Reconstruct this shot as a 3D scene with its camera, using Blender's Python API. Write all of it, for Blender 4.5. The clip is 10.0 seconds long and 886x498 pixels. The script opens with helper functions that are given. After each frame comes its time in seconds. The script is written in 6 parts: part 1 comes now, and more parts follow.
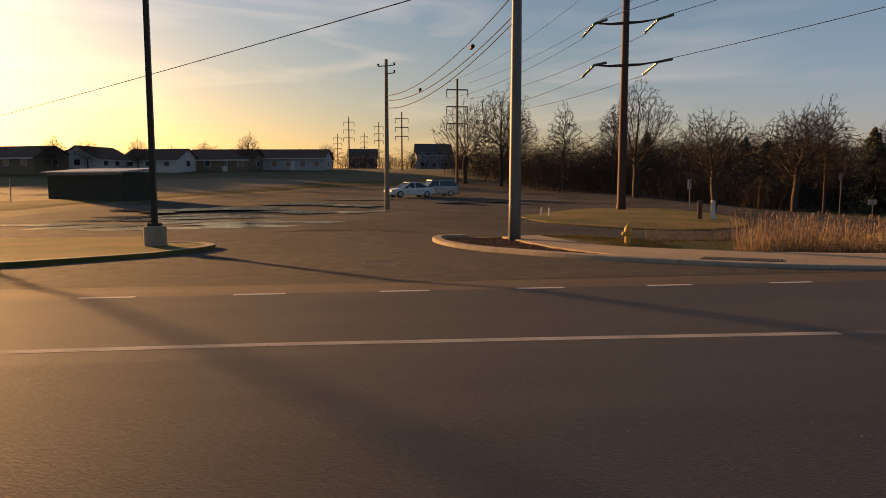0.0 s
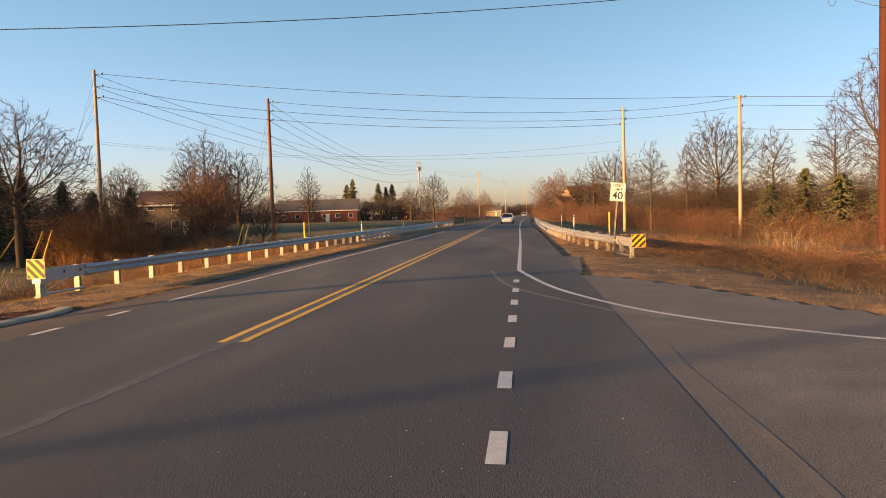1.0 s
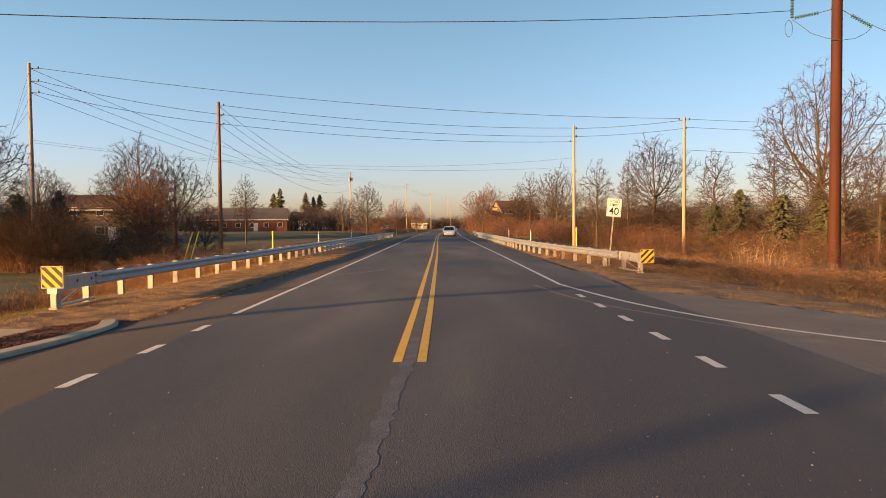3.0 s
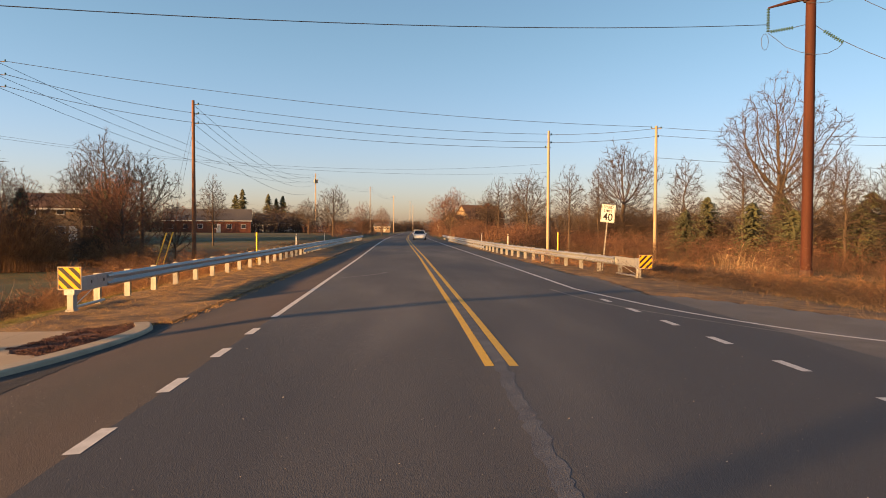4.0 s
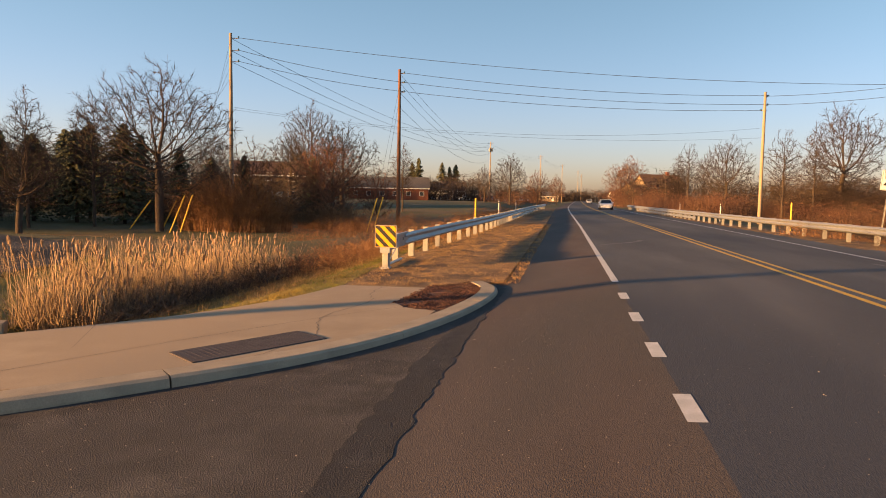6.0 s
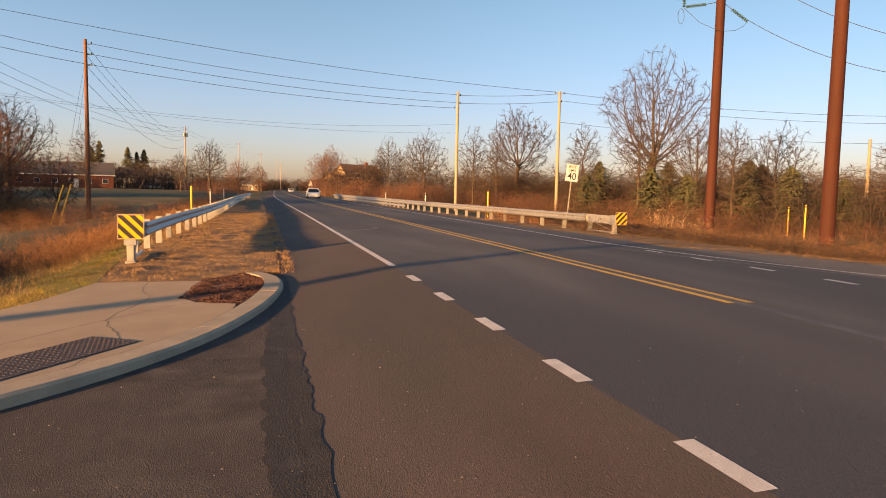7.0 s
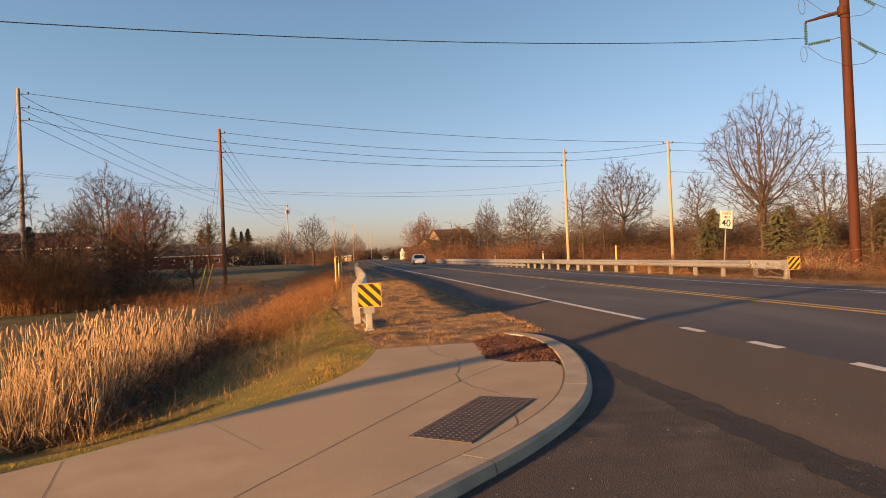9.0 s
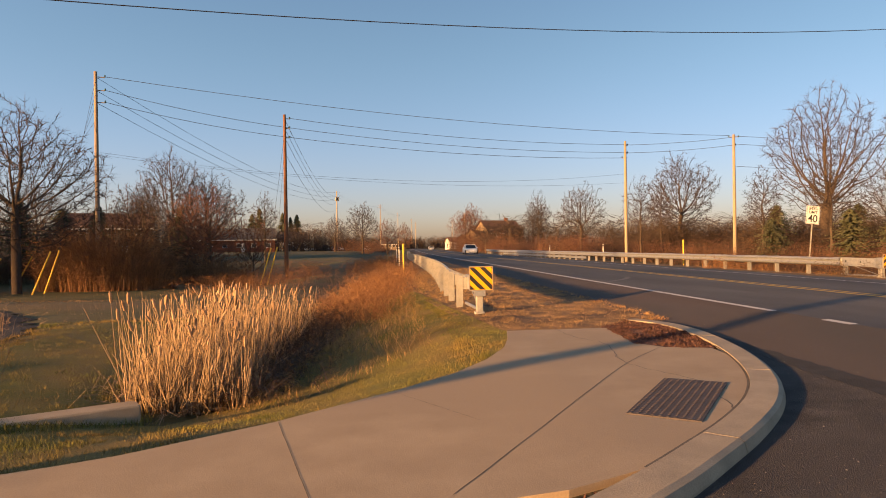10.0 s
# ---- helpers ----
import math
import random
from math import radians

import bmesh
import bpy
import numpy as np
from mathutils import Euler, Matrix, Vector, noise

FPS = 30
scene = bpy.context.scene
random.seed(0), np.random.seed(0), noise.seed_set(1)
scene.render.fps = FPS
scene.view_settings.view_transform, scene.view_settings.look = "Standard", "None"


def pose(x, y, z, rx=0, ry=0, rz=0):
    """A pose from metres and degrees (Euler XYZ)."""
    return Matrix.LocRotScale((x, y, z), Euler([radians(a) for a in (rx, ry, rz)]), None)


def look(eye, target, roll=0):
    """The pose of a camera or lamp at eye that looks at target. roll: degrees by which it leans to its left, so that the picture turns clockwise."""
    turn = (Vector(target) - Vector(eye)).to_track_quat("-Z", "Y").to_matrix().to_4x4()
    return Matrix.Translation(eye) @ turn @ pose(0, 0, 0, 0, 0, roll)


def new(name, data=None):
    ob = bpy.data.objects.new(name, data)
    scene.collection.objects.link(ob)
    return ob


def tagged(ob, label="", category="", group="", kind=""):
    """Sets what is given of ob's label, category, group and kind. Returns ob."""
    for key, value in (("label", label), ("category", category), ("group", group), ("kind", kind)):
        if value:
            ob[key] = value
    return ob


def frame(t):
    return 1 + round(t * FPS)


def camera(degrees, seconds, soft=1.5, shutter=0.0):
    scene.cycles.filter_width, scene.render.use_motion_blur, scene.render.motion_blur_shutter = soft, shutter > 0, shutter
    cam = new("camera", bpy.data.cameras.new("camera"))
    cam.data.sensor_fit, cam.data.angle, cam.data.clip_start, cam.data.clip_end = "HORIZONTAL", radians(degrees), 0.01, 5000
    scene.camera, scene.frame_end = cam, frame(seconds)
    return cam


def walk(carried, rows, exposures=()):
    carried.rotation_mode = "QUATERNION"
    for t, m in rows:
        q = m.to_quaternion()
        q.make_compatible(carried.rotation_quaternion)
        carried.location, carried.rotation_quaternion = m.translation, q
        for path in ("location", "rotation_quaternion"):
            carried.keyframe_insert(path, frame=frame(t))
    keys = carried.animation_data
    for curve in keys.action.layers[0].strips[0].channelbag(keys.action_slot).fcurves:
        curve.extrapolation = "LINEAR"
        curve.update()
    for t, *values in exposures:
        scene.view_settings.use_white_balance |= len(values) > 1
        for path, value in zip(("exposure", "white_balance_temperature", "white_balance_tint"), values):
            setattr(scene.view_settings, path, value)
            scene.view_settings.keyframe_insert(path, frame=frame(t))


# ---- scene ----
cam = camera(65.6, 10.0, 0.95)
PATH = [
    (0, (9.035, -13.728, 1.452), (7.065, -13.449, 1.256), -0.0),
    (0.1, (8.826, -13.691, 1.458), (6.924, -13.109, 1.258), -0.5),
    (0.2, (8.612, -13.618, 1.472), (6.850, -12.677, 1.385), -1.5),
    (0.3, (8.453, -13.541, 1.495), (6.910, -12.269, 1.439), -1.1),
    (0.4, (8.278, -13.444, 1.504), (7.018, -11.893, 1.418), -1.0),
    (0.5, (8.096, -13.32, 1.508), (7.167, -11.554, 1.372), -2.6),
    (0.6, (7.921, -13.259, 1.506), (7.345, -11.349, 1.358), -3.3),
    (0.8, (7.522, -13.175, 1.546), (7.257, -11.199, 1.39), -1.5),
    (1, (7.226, -13.134, 1.581), (6.986, -11.151, 1.481), -1.7),
    (1.5, (6.322, -13.115, 1.557), (6.197, -11.119, 1.53), -0.2),
    (2, (5.511, -12.917, 1.569), (5.325, -10.926, 1.543), -2.6),
    (2.5, (4.783, -12.784, 1.587), (4.711, -10.786, 1.522), -4.1),
    (2.7, (4.419, -12.735, 1.599), (4.355, -10.737, 1.535), -1.5),
    (3.8, (2.706, -12.74, 1.62), (2.805, -10.744, 1.536), -0.6),
    (4, (2.377, -12.695, 1.618), (2.49, -10.699, 1.56), 0.2),
    (4.5, (1.542, -12.468, 1.529), (1.583, -10.472, 1.406), -0.6),
    (5, (0.753, -12.283, 1.518), (0.474, -10.306, 1.407), 0.9),
    (5.5, (-0.046, -12.364, 1.484), (-0.388, -10.407, 1.25), 0.7),
    (5.7, (-0.39, -12.308, 1.454), (-0.744, -10.346, 1.301), 0.9),
    (6.8, (-2.002, -12.211, 1.372), (-2.129, -10.221, 1.218), 1.6),
    (7, (-2.259, -12.162, 1.35), (-1.754, -10.234, 1.184), 1.2),
    (7.5, (-3.039, -12.154, 1.372), (-2.317, -10.29, 1.294), 1.9),
    (8, (-3.765, -11.924, 1.333), (-3.294, -9.982, 1.259), 1.2),
    (8.5, (-4.424, -11.784, 1.322), (-4.091, -9.812, 1.355), -0.4),
    (9, (-5.133, -11.691, 1.305), (-4.867, -9.709, 1.321), -2.4),
    (9.5, (-5.878, -11.6, 1.262), (-5.71, -9.608, 1.277), -0.2),
    (10, (-6.575, -11.483, 1.194), (-6.43, -9.488, 1.187), -0.8),
]
EXPOSURES = [(0.0, 0.82, 7450, 15), (0.2, 1.0, 7250, 14), (0.4, 1.45, 6900, 10), (0.6, 1.85, 6800, 7), (1.0, 1.95, 6900, 6), (4.0, 1.82, 7050, 8), (5.5, 1.78, 7200, 10), (7.5, 1.84, 7200, 13), (8.5, 1.66, 7100, 13), (10.0, 1.64, 7050, 13)]
walk(cam, [(t, look(eye, target, roll)) for t, eye, target, roll in PATH], EXPOSURES)
# ---- sky, sun ----
SUN_YAW, SUN_UP = 124.0, 7.0        # degrees left of the road's heading, and above the horizon
world = bpy.data.worlds.new("world")
scene.world = world
world.use_nodes = True


def sky_nodes(nt):
    bg = nt.nodes["Background"]
    sky = nt.nodes.new("ShaderNodeTexSky")
    sky.sky_type = "NISHITA"
    sky.sun_disc = False
    sky.sun_elevation = radians(SUN_UP)
    sky.sun_rotation = radians(-SUN_YAW)
    sky.altitude, sky.air_density, sky.dust_density, sky.ozone_density = 100, 1.0, 0.9, 2.6
    # thin streaked cirrus over the whole sky, most of it towards the sunset
    co = nt.nodes.new("ShaderNodeTexCoord")
    mp = nt.nodes.new("ShaderNodeMapping")
    mp.inputs["Rotation"].default_value = (0, 0.12, radians(20))
    mp.inputs["Scale"].default_value = (1.6, 1.6, 11.0)
    no = nt.nodes.new("ShaderNodeTexNoise")
    no.inputs["Scale"].default_value = 2.2
    no.inputs["Detail"].default_value = 6
    no.inputs["Distortion"].default_value = 0.6
    ramp = nt.nodes.new("ShaderNodeValToRGB")
    ramp.color_ramp.elements[0].position, ramp.color_ramp.elements[1].position = 0.48, 0.78
    dot = nt.nodes.new("ShaderNodeVectorMath")
    dot.operation = "DOT_PRODUCT"
    a = radians(SUN_YAW)
    dot.inputs[1].default_value = (-math.sin(a), math.cos(a), 0.1)
    near = nt.nodes.new("ShaderNodeMapRange")
    near.inputs[1].default_value, near.inputs[2].default_value = 0.25, 0.95
    near.inputs[3].default_value, near.inputs[4].default_value = 0.0, 0.75
    mul = nt.nodes.new("ShaderNodeMath")
    mul.operation = "MULTIPLY"
    mix = nt.nodes.new("ShaderNodeMixRGB")
    mix.blend_type = "ADD"
    mix.inputs[2].default_value = (3.2, 2.4, 1.6, 1)
    lk = nt.links.new
    lk(co.outputs["Generated"], mp.inputs[0])
    lk(mp.outputs[0], no.inputs["Vector"])
    lk(no.outputs[0], ramp.inputs[0])
    lk(co.outputs["Generated"], dot.inputs[0])
    lk(dot.outputs["Value"], near.inputs[0])
    lk(ramp.outputs[0], mul.inputs[0])
    lk(near.outputs[0], mul.inputs[1])
    lk(mul.outputs[0], mix.inputs[0])
    lk(sky.outputs[0], mix.inputs[1])
    # dust low over the horizon: rosy away from the sun, amber below it
    sep = nt.nodes.new("ShaderNodeSeparateXYZ")
    low = nt.nodes.new("ShaderNodeMapRange")
    low.interpolation_type = "SMOOTHSTEP"
    low.inputs[1].default_value, low.inputs[2].default_value = 0.0, 0.30
    low.inputs[3].default_value, low.inputs[4].default_value = 1.0, 0.0
    side = nt.nodes.new("ShaderNodeMapRange")
    side.inputs[1].default_value, side.inputs[2].default_value = 0.2, 0.9
    hue = nt.nodes.new("ShaderNodeMixRGB")
    hue.inputs[1].default_value, hue.inputs[2].default_value = (1.02, 0.90, 1.20, 1), (1.06, 0.86, 0.66, 1)
    tint = nt.nodes.new("ShaderNodeMixRGB")
    tint.blend_type = "MULTIPLY"
    lk(co.outputs["Generated"], sep.inputs[0])
    lk(sep.outputs["Z"], low.inputs[0])
    lk(dot.outputs["Value"], side.inputs[0])
    lk(side.outputs[0], hue.inputs[0])
    lk(low.outputs[0], tint.inputs[0])
    lk(mix.outputs[0], tint.inputs[1])
    lk(hue.outputs[0], tint.inputs[2])
    # thin haze: the sky pales steadily from the far side towards the sun
    haze = nt.nodes.new("ShaderNodeMapRange")
    haze.interpolation_type = "SMOOTHSTEP"
    haze.inputs[1].default_value, haze.inputs[2].default_value = -0.7, 0.1
    haze.inputs[3].default_value, haze.inputs[4].default_value = 0.91, 1.27
    veil = nt.nodes.new("ShaderNodeMapRange")
    veil.interpolation_type = "SMOOTHSTEP"
    veil.inputs[1].default_value, veil.inputs[2].default_value = 0.1, 0.85
    veil.inputs[3].default_value, veil.inputs[4].default_value = 1.0, 0.72
    both = nt.nodes.new("ShaderNodeMath")
    both.operation = "MULTIPLY"
    pale = nt.nodes.new("ShaderNodeMixRGB")
    pale.blend_type = "MULTIPLY"
    pale.inputs[0].default_value = 1.0
    grey = nt.nodes.new("ShaderNodeMixRGB")
    grey.blend_type = "MULTIPLY"
    grey.inputs[0].default_value = 1.0
    grey.inputs[2].default_value = (1.04, 0.985, 0.985, 1)
    lk(dot.outputs["Value"], haze.inputs[0])
    lk(tint.outputs[0], pale.inputs[1])
    lk(dot.outputs["Value"], veil.inputs[0])
    lk(haze.outputs[0], both.inputs[0])
    lk(veil.outputs[0], both.inputs[1])
    lk(both.outputs[0], pale.inputs[2])
    lk(pale.outputs[0], grey.inputs[1])
    lk(grey.outputs[0], bg.inputs[0])
    bg.inputs[1].default_value = 0.078


sky_nodes(world.node_tree)
sun = new("sun", bpy.data.lights.new("sun", "SUN"))
sun.data.energy, sun.data.angle, sun.data.color = 5.0, radians(1.6), (1.0, 0.54, 0.21)
_a, _e = radians(SUN_YAW), radians(SUN_UP)
sun.matrix_world = look((-math.sin(_a) * math.cos(_e) * 50, math.cos(_a) * math.cos(_e) * 50, math.sin(_e) * 50), (0, 0, 0))


# ---- materials ----
def mat(name, c1, c2, scale=4.0, rough=0.85, metal=0.0, bump=0.0, fine=60.0, c3=None, big=0.15, stretch=None, spec=0.3, island=0.0, grain=.28):
    """Two colours mixed by a noise of middle size, a third in large patches, fine grain in tone and relief."""
    m = bpy.data.materials.new(name)
    m.use_nodes = True
    nt = m.node_tree
    b = nt.nodes["Principled BSDF"]
    lk = nt.links.new
    geo = nt.nodes.new("ShaderNodeNewGeometry")
    vec = geo.outputs["Position"]
    if stretch:
        mp = nt.nodes.new("ShaderNodeMapping")
        mp.inputs["Scale"].default_value = stretch
        lk(vec, mp.inputs[0])
        vec = mp.outputs[0]

    def noise_node(sc, detail=5):
        n = nt.nodes.new("ShaderNodeTexNoise")
        n.inputs["Scale"].default_value, n.inputs["Detail"].default_value = sc, detail
        lk(vec, n.inputs["Vector"])
        return n

    def ramp_of(n, lo, hi):
        r = nt.nodes.new("ShaderNodeMapRange")
        r.inputs[1].default_value, r.inputs[2].default_value = lo, hi
        lk(n.outputs[0], r.inputs[0])
        return r.outputs[0]

    def mixed(fac, a, bcol, kind="MIX"):
        x = nt.nodes.new("ShaderNodeMixRGB")
        x.blend_type = kind
        if isinstance(fac, float):
            x.inputs[0].default_value = fac
        else:
            lk(fac, x.inputs[0])
        for k, v in ((1, a), (2, bcol)):
            if isinstance(v, tuple):
                x.inputs[k].default_value = (*v, 1)
            else:
                lk(v, x.inputs[k])
        return x.outputs[0]

    col = mixed(ramp_of(noise_node(scale), 0.3, 0.7), c1, c2)
    if c3:
        col = mixed(ramp_of(noise_node(big, 3), 0.42, 0.62), col, c3)
    fn = noise_node(fine, 3)
    g = nt.nodes.new("ShaderNodeMapRange")
    g.inputs[1].default_value, g.inputs[2].default_value = 0.25, 0.75
    g.inputs[3].default_value, g.inputs[4].default_value = 1 - grain, 1 + grain
    lk(fn.outputs[0], g.inputs[0])
    col = mixed(1.0, col, g.outputs[0], "MULTIPLY")
    if island:
        r = nt.nodes.new("ShaderNodeMapRange")
        r.inputs[3].default_value, r.inputs[4].default_value = 1 - island, 1 + island
        lk(geo.outputs["Random Per Island"], r.inputs[0])
        col = mixed(1.0, col, r.outputs[0], "MULTIPLY")
    lk(col, b.inputs["Base Color"])
    b.inputs["Roughness"].default_value, b.inputs["Metallic"].default_value = rough, metal
    b.inputs["Specular IOR Level"].default_value = spec
    if bump:
        bn = nt.nodes.new("ShaderNodeBump")
        bn.inputs["Strength"].default_value, bn.inputs["Distance"].default_value = bump, 0.02
        lk(fn.outputs[0], bn.inputs["Height"])
        lk(bn.outputs[0], b.inputs["Normal"])
    return m


M = {}
M["tan_seam"] = mat("tan_seam", (.165, .135, .105), (.125, .113, .10), 1.5, .85, bump=.3, fine=140)
M["asphalt_side"] = mat("asphalt_side", (.115, .112, .112), (.165, .155, .15), 1.2, .86, bump=.5, fine=120, c3=(.125, .118, .112), big=.4, spec=.14)
M["asphalt"] = mat("asphalt", (.080, .077, .075), (.138, .129, .121), 0.7, .82, bump=.2, fine=150, c3=(.071, .071, .075), big=.22, stretch=(1, .22, 1), spec=.14, grain=.17)
M["asphalt_old"] = mat("asphalt_old", (.046, .043, .043), (.10, .093, .089), 2.6, .88, bump=.9, fine=110, c3=(.070, .064, .062), big=.6, spec=.14)
M["asphalt_dusty"] = mat("asphalt_dusty", (.080, .062, .054), (.122, .094, .082), 0.8, .88, bump=.25, fine=150, c3=(.078, .068, .061), big=.3, stretch=(1, .3, 1), spec=.14, grain=.2)
M["pebble"] = mat("pebble", (.30, .27, .235), (.16, .14, .12), 8, .9, island=.5)
M["seam"] = mat("seam", (.020, .019, .020), (.044, .041, .041), 5, .85, bump=.7, fine=90, c3=(.030, .028, .028), big=1.4)
M["scar"] = mat("scar", (.17, .16, .15), (.10, .095, .09), 2.2, .85, bump=.3, fine=140)
M["scar_pale"] = mat("scar_pale", (.44, .41, .37), (.26, .24, .22), 2.2, .85, bump=.3, fine=140)
M["scar_blue"] = mat("scar_blue", (.062, .065, .076), (.105, .108, .118), 3.5, .8, bump=.3, fine=140)
M["tan_stripe"] = mat("tan_stripe", (.17, .145, .12), (.12, .112, .105), 1.5, .85, bump=.3, fine=140)
M["white_paint"] = mat("white_paint", (.56, .54, .52), (.42, .41, .39), 6, .7, fine=120)
M["yellow_paint"] = mat("yellow_paint", (.62, .37, .03), (.52, .31, .06), 6, .7, fine=120)
M["gravel"] = mat("gravel", (.052, .050, .050), (.088, .083, .079), 3.0, .9, bump=1.0, fine=45, c3=(.036, .035, .037), big=.18, spec=.14)
M["concrete"] = mat("concrete", (.395, .30, .197), (.315, .235, .152), 2.0, .9, bump=.12, fine=90, c3=(.34, .255, .168), big=.5, grain=.1)
M["kerb_concrete"] = mat("kerb_concrete", (.40, .32, .225), (.30, .245, .175), 3.2, .9, bump=.18, fine=90, grain=.14)
M["crack"] = mat("crack", (.09, .075, .06), (.16, .13, .10), 5, .95)
M["mat_iron"] = mat("mat_iron", (.055, .045, .045), (.085, .068, .064), 7, .75, bump=.3, fine=150)
M["mulch"] = mat("mulch", (.13, .065, .045), (.07, .04, .032), 18, .95, bump=1.0, fine=70)
M["mulch_chip"] = mat("mulch_chip", (.135, .062, .044), (.065, .037, .031), 9, .95, island=.45)
M["lawn"] = mat("lawn", (.155, .132, .030), (.080, .088, .020), 1.6, .95, bump=1.0, fine=50, c3=(.205, .14, .042), big=.4)
M["lawn_blade"] = mat("lawn_blade", (.185, .155, .033), (.085, .098, .021), 1.4, .9, island=.5, c3=(.235, .16, .05), big=.6)
M["dull_blade"] = mat("dull_blade", (.17, .105, .058), (.10, .066, .04), .7, .95, island=.5)
M["dry_verge"] = mat("dry_verge", (.30, .18, .078), (.13, .082, .045), 5.0, .95, bump=1.0, fine=45, c3=(.105, .068, .042), big=1.1)
M["dry_blade"] = mat("dry_blade", (.42, .255, .10), (.24, .14, .06), 3.0, .9, island=.5)
M["field"] = mat("field", (.098, .088, .031), (.070, .066, .024), .9, .95, bump=.8, fine=14, c3=(.13, .092, .042), big=.13)
# lawn colours darkened for blades that shade themselves against the low sun
M["lawn_shade_tone"] = mat("lawn_shade_tone", (.072, .068, .021), (.046, .048, .016), .8, .95, bump=1.0, fine=16, c3=(.115, .09, .03), big=.12, spec=.1)
M["cattail"] = mat("cattail", (.345, .24, .145), (.215, .148, .09), 2, .85, island=.45)
M["cattail_head"] = mat("cattail_head", (.26, .15, .08), (.40, .27, .17), 10, .95, island=.3)
# dark brown brush; its colour also stands in for wood-edge and ditch shade
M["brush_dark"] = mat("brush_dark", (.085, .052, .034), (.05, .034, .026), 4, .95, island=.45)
M["russet"] = mat("russet", (.25, .125, .056), (.17, .082, .04), 1.0, .95, island=.45)
M["twig"] = mat("twig", (.066, .046, .035), (.044, .033, .027), 1.0, .95, island=.35)
M["twig_red"] = mat("twig_red", (.165, .078, .048), (.115, .056, .038), 1.0, .95, island=.4, c3=(.10, .06, .042), big=.2)
M["bark"] = mat("bark", (.10, .070, .050), (.06, .044, .034), 5, .95, bump=.8, fine=25, stretch=(3, 3, .6))
M["evergreen"] = mat("evergreen", (.048, .056, .026), (.072, .066, .036), 3, .9, island=.45)
M["pole_light"] = mat("pole_light", (.35, .265, .175), (.27, .205, .14), 6, .85, bump=.4, fine=30, stretch=(2, 2, .15))
M["pole_grey"] = mat("pole_grey", (.33, .25, .18), (.24, .185, .135), 6, .85, bump=.4, fine=30, stretch=(2, 2, .15))
M["pole_brown"] = mat("pole_brown", (.20, .088, .045), (.14, .065, .036), 6, .85, bump=.4, fine=30, stretch=(2, 2, .15))
M["corten"] = mat("corten", (.060, .0165, .009), (.038, .012, .0078), 1.4, .8, metal=.1, bump=.2, fine=40, stretch=(2, 2, .2))
M["corten_dark"] = mat("corten_dark", (.10, .048, .035), (.07, .038, .03), 1.4, .7, fine=40)
M["galv"] = mat("galv", (.40, .40, .40), (.31, .32, .33), 9, .45, metal=.65, bump=.1, fine=70)
M["galv_post"] = mat("galv_post", (.36, .34, .305), (.27, .26, .235), 7, .6, metal=.35, fine=60)
M["lightpole"] = mat("lightpole", (.20, .19, .17), (.15, .145, .135), 4, .6, metal=.4, fine=50, stretch=(2, 2, .2))
M["black_metal"] = mat("black_metal", (.035, .028, .024), (.05, .04, .034), 5, .55, metal=.3)
M["sign_yellow"] = mat("sign_yellow", (.80, .36, .014), (.75, .335, .014), 5, .5, grain=.06)
M["sign_black"] = mat("sign_black", (.018, .017, .016), (.025, .024, .022), 5, .55)
M["sign_white"] = mat("sign_white", (.74, .72, .68), (.68, .66, .62), 5, .5)
M["guy_yellow"] = mat("guy_yellow", (.74, .47, .05), (.64, .40, .05), 5, .55)
M["post_white"] = mat("post_white", (.70, .66, .58), (.60, .57, .5), 5, .6)
M["insulator"] = mat("insulator", (.025, .06, .058), (.05, .095, .09), 8, .25)
M["wire"] = mat("wire", (.035, .035, .038), (.05, .05, .052), 2, .6)
M["brick"] = mat("brick", (.19, .068, .042), (.14, .052, .036), 9, .9, bump=.4, fine=25)
M["siding_white"] = mat("siding_white", (.62, .60, .57), (.55, .53, .5), 2, .8)
M["siding_tan"] = mat("siding_tan", (.22, .16, .105), (.185, .135, .09), 2, .85)
M["siding_grey"] = mat("siding_grey", (.40, .40, .42), (.34, .34, .36), 2, .85)
M["roof"] = mat("roof", (.10, .09, .088), (.07, .065, .065), 6, .9, bump=.3, fine=20)
M["roof_brown"] = mat("roof_brown", (.135, .075, .052), (.10, .058, .042), 6, .9, bump=.3, fine=20)
M["roof_metal"] = mat("roof_metal", (.42, .42, .45), (.36, .36, .40), 3, .5, metal=.3)
M["shed_wall"] = mat("shed_wall", (.07, .065, .045), (.055, .05, .036), 2, .9)
M["dirt"] = mat("dirt", (.20, .14, .085), (.165, .115, .07), 1, .95, bump=.4, fine=20)
M["car_white"] = mat("car_white", (.74, .73, .71), (.72, .71, .69), 2, .25, spec=.6, fine=5)
M["car_silver"] = mat("car_silver", (.45, .46, .47), (.43, .44, .45), 2, .28, metal=.5, spec=.6, fine=5)
M["car_dark"] = mat("car_dark", (.05, .05, .055), (.06, .06, .065), 2, .3, spec=.6, fine=5)
M["car_glass"] = mat("car_glass", (.02, .022, .025), (.025, .027, .03), 2, .06, spec=.8, fine=5)
M["tyre"] = mat("tyre", (.02, .02, .02), (.03, .03, .03), 8, .9)
M["rim"] = mat("rim", (.5, .5, .5), (.42, .42, .42), 8, .35, metal=.8)
M["tail_red"] = mat("tail_red", (.45, .02, .015), (.38, .02, .015), 8, .25)
M["window_glass"] = mat("window_glass", (.03, .035, .045), (.04, .045, .055), 2, .08, spec=.8)
M["hydrant"] = mat("hydrant", (.66, .42, .07), (.55, .34, .06), 8, .5)
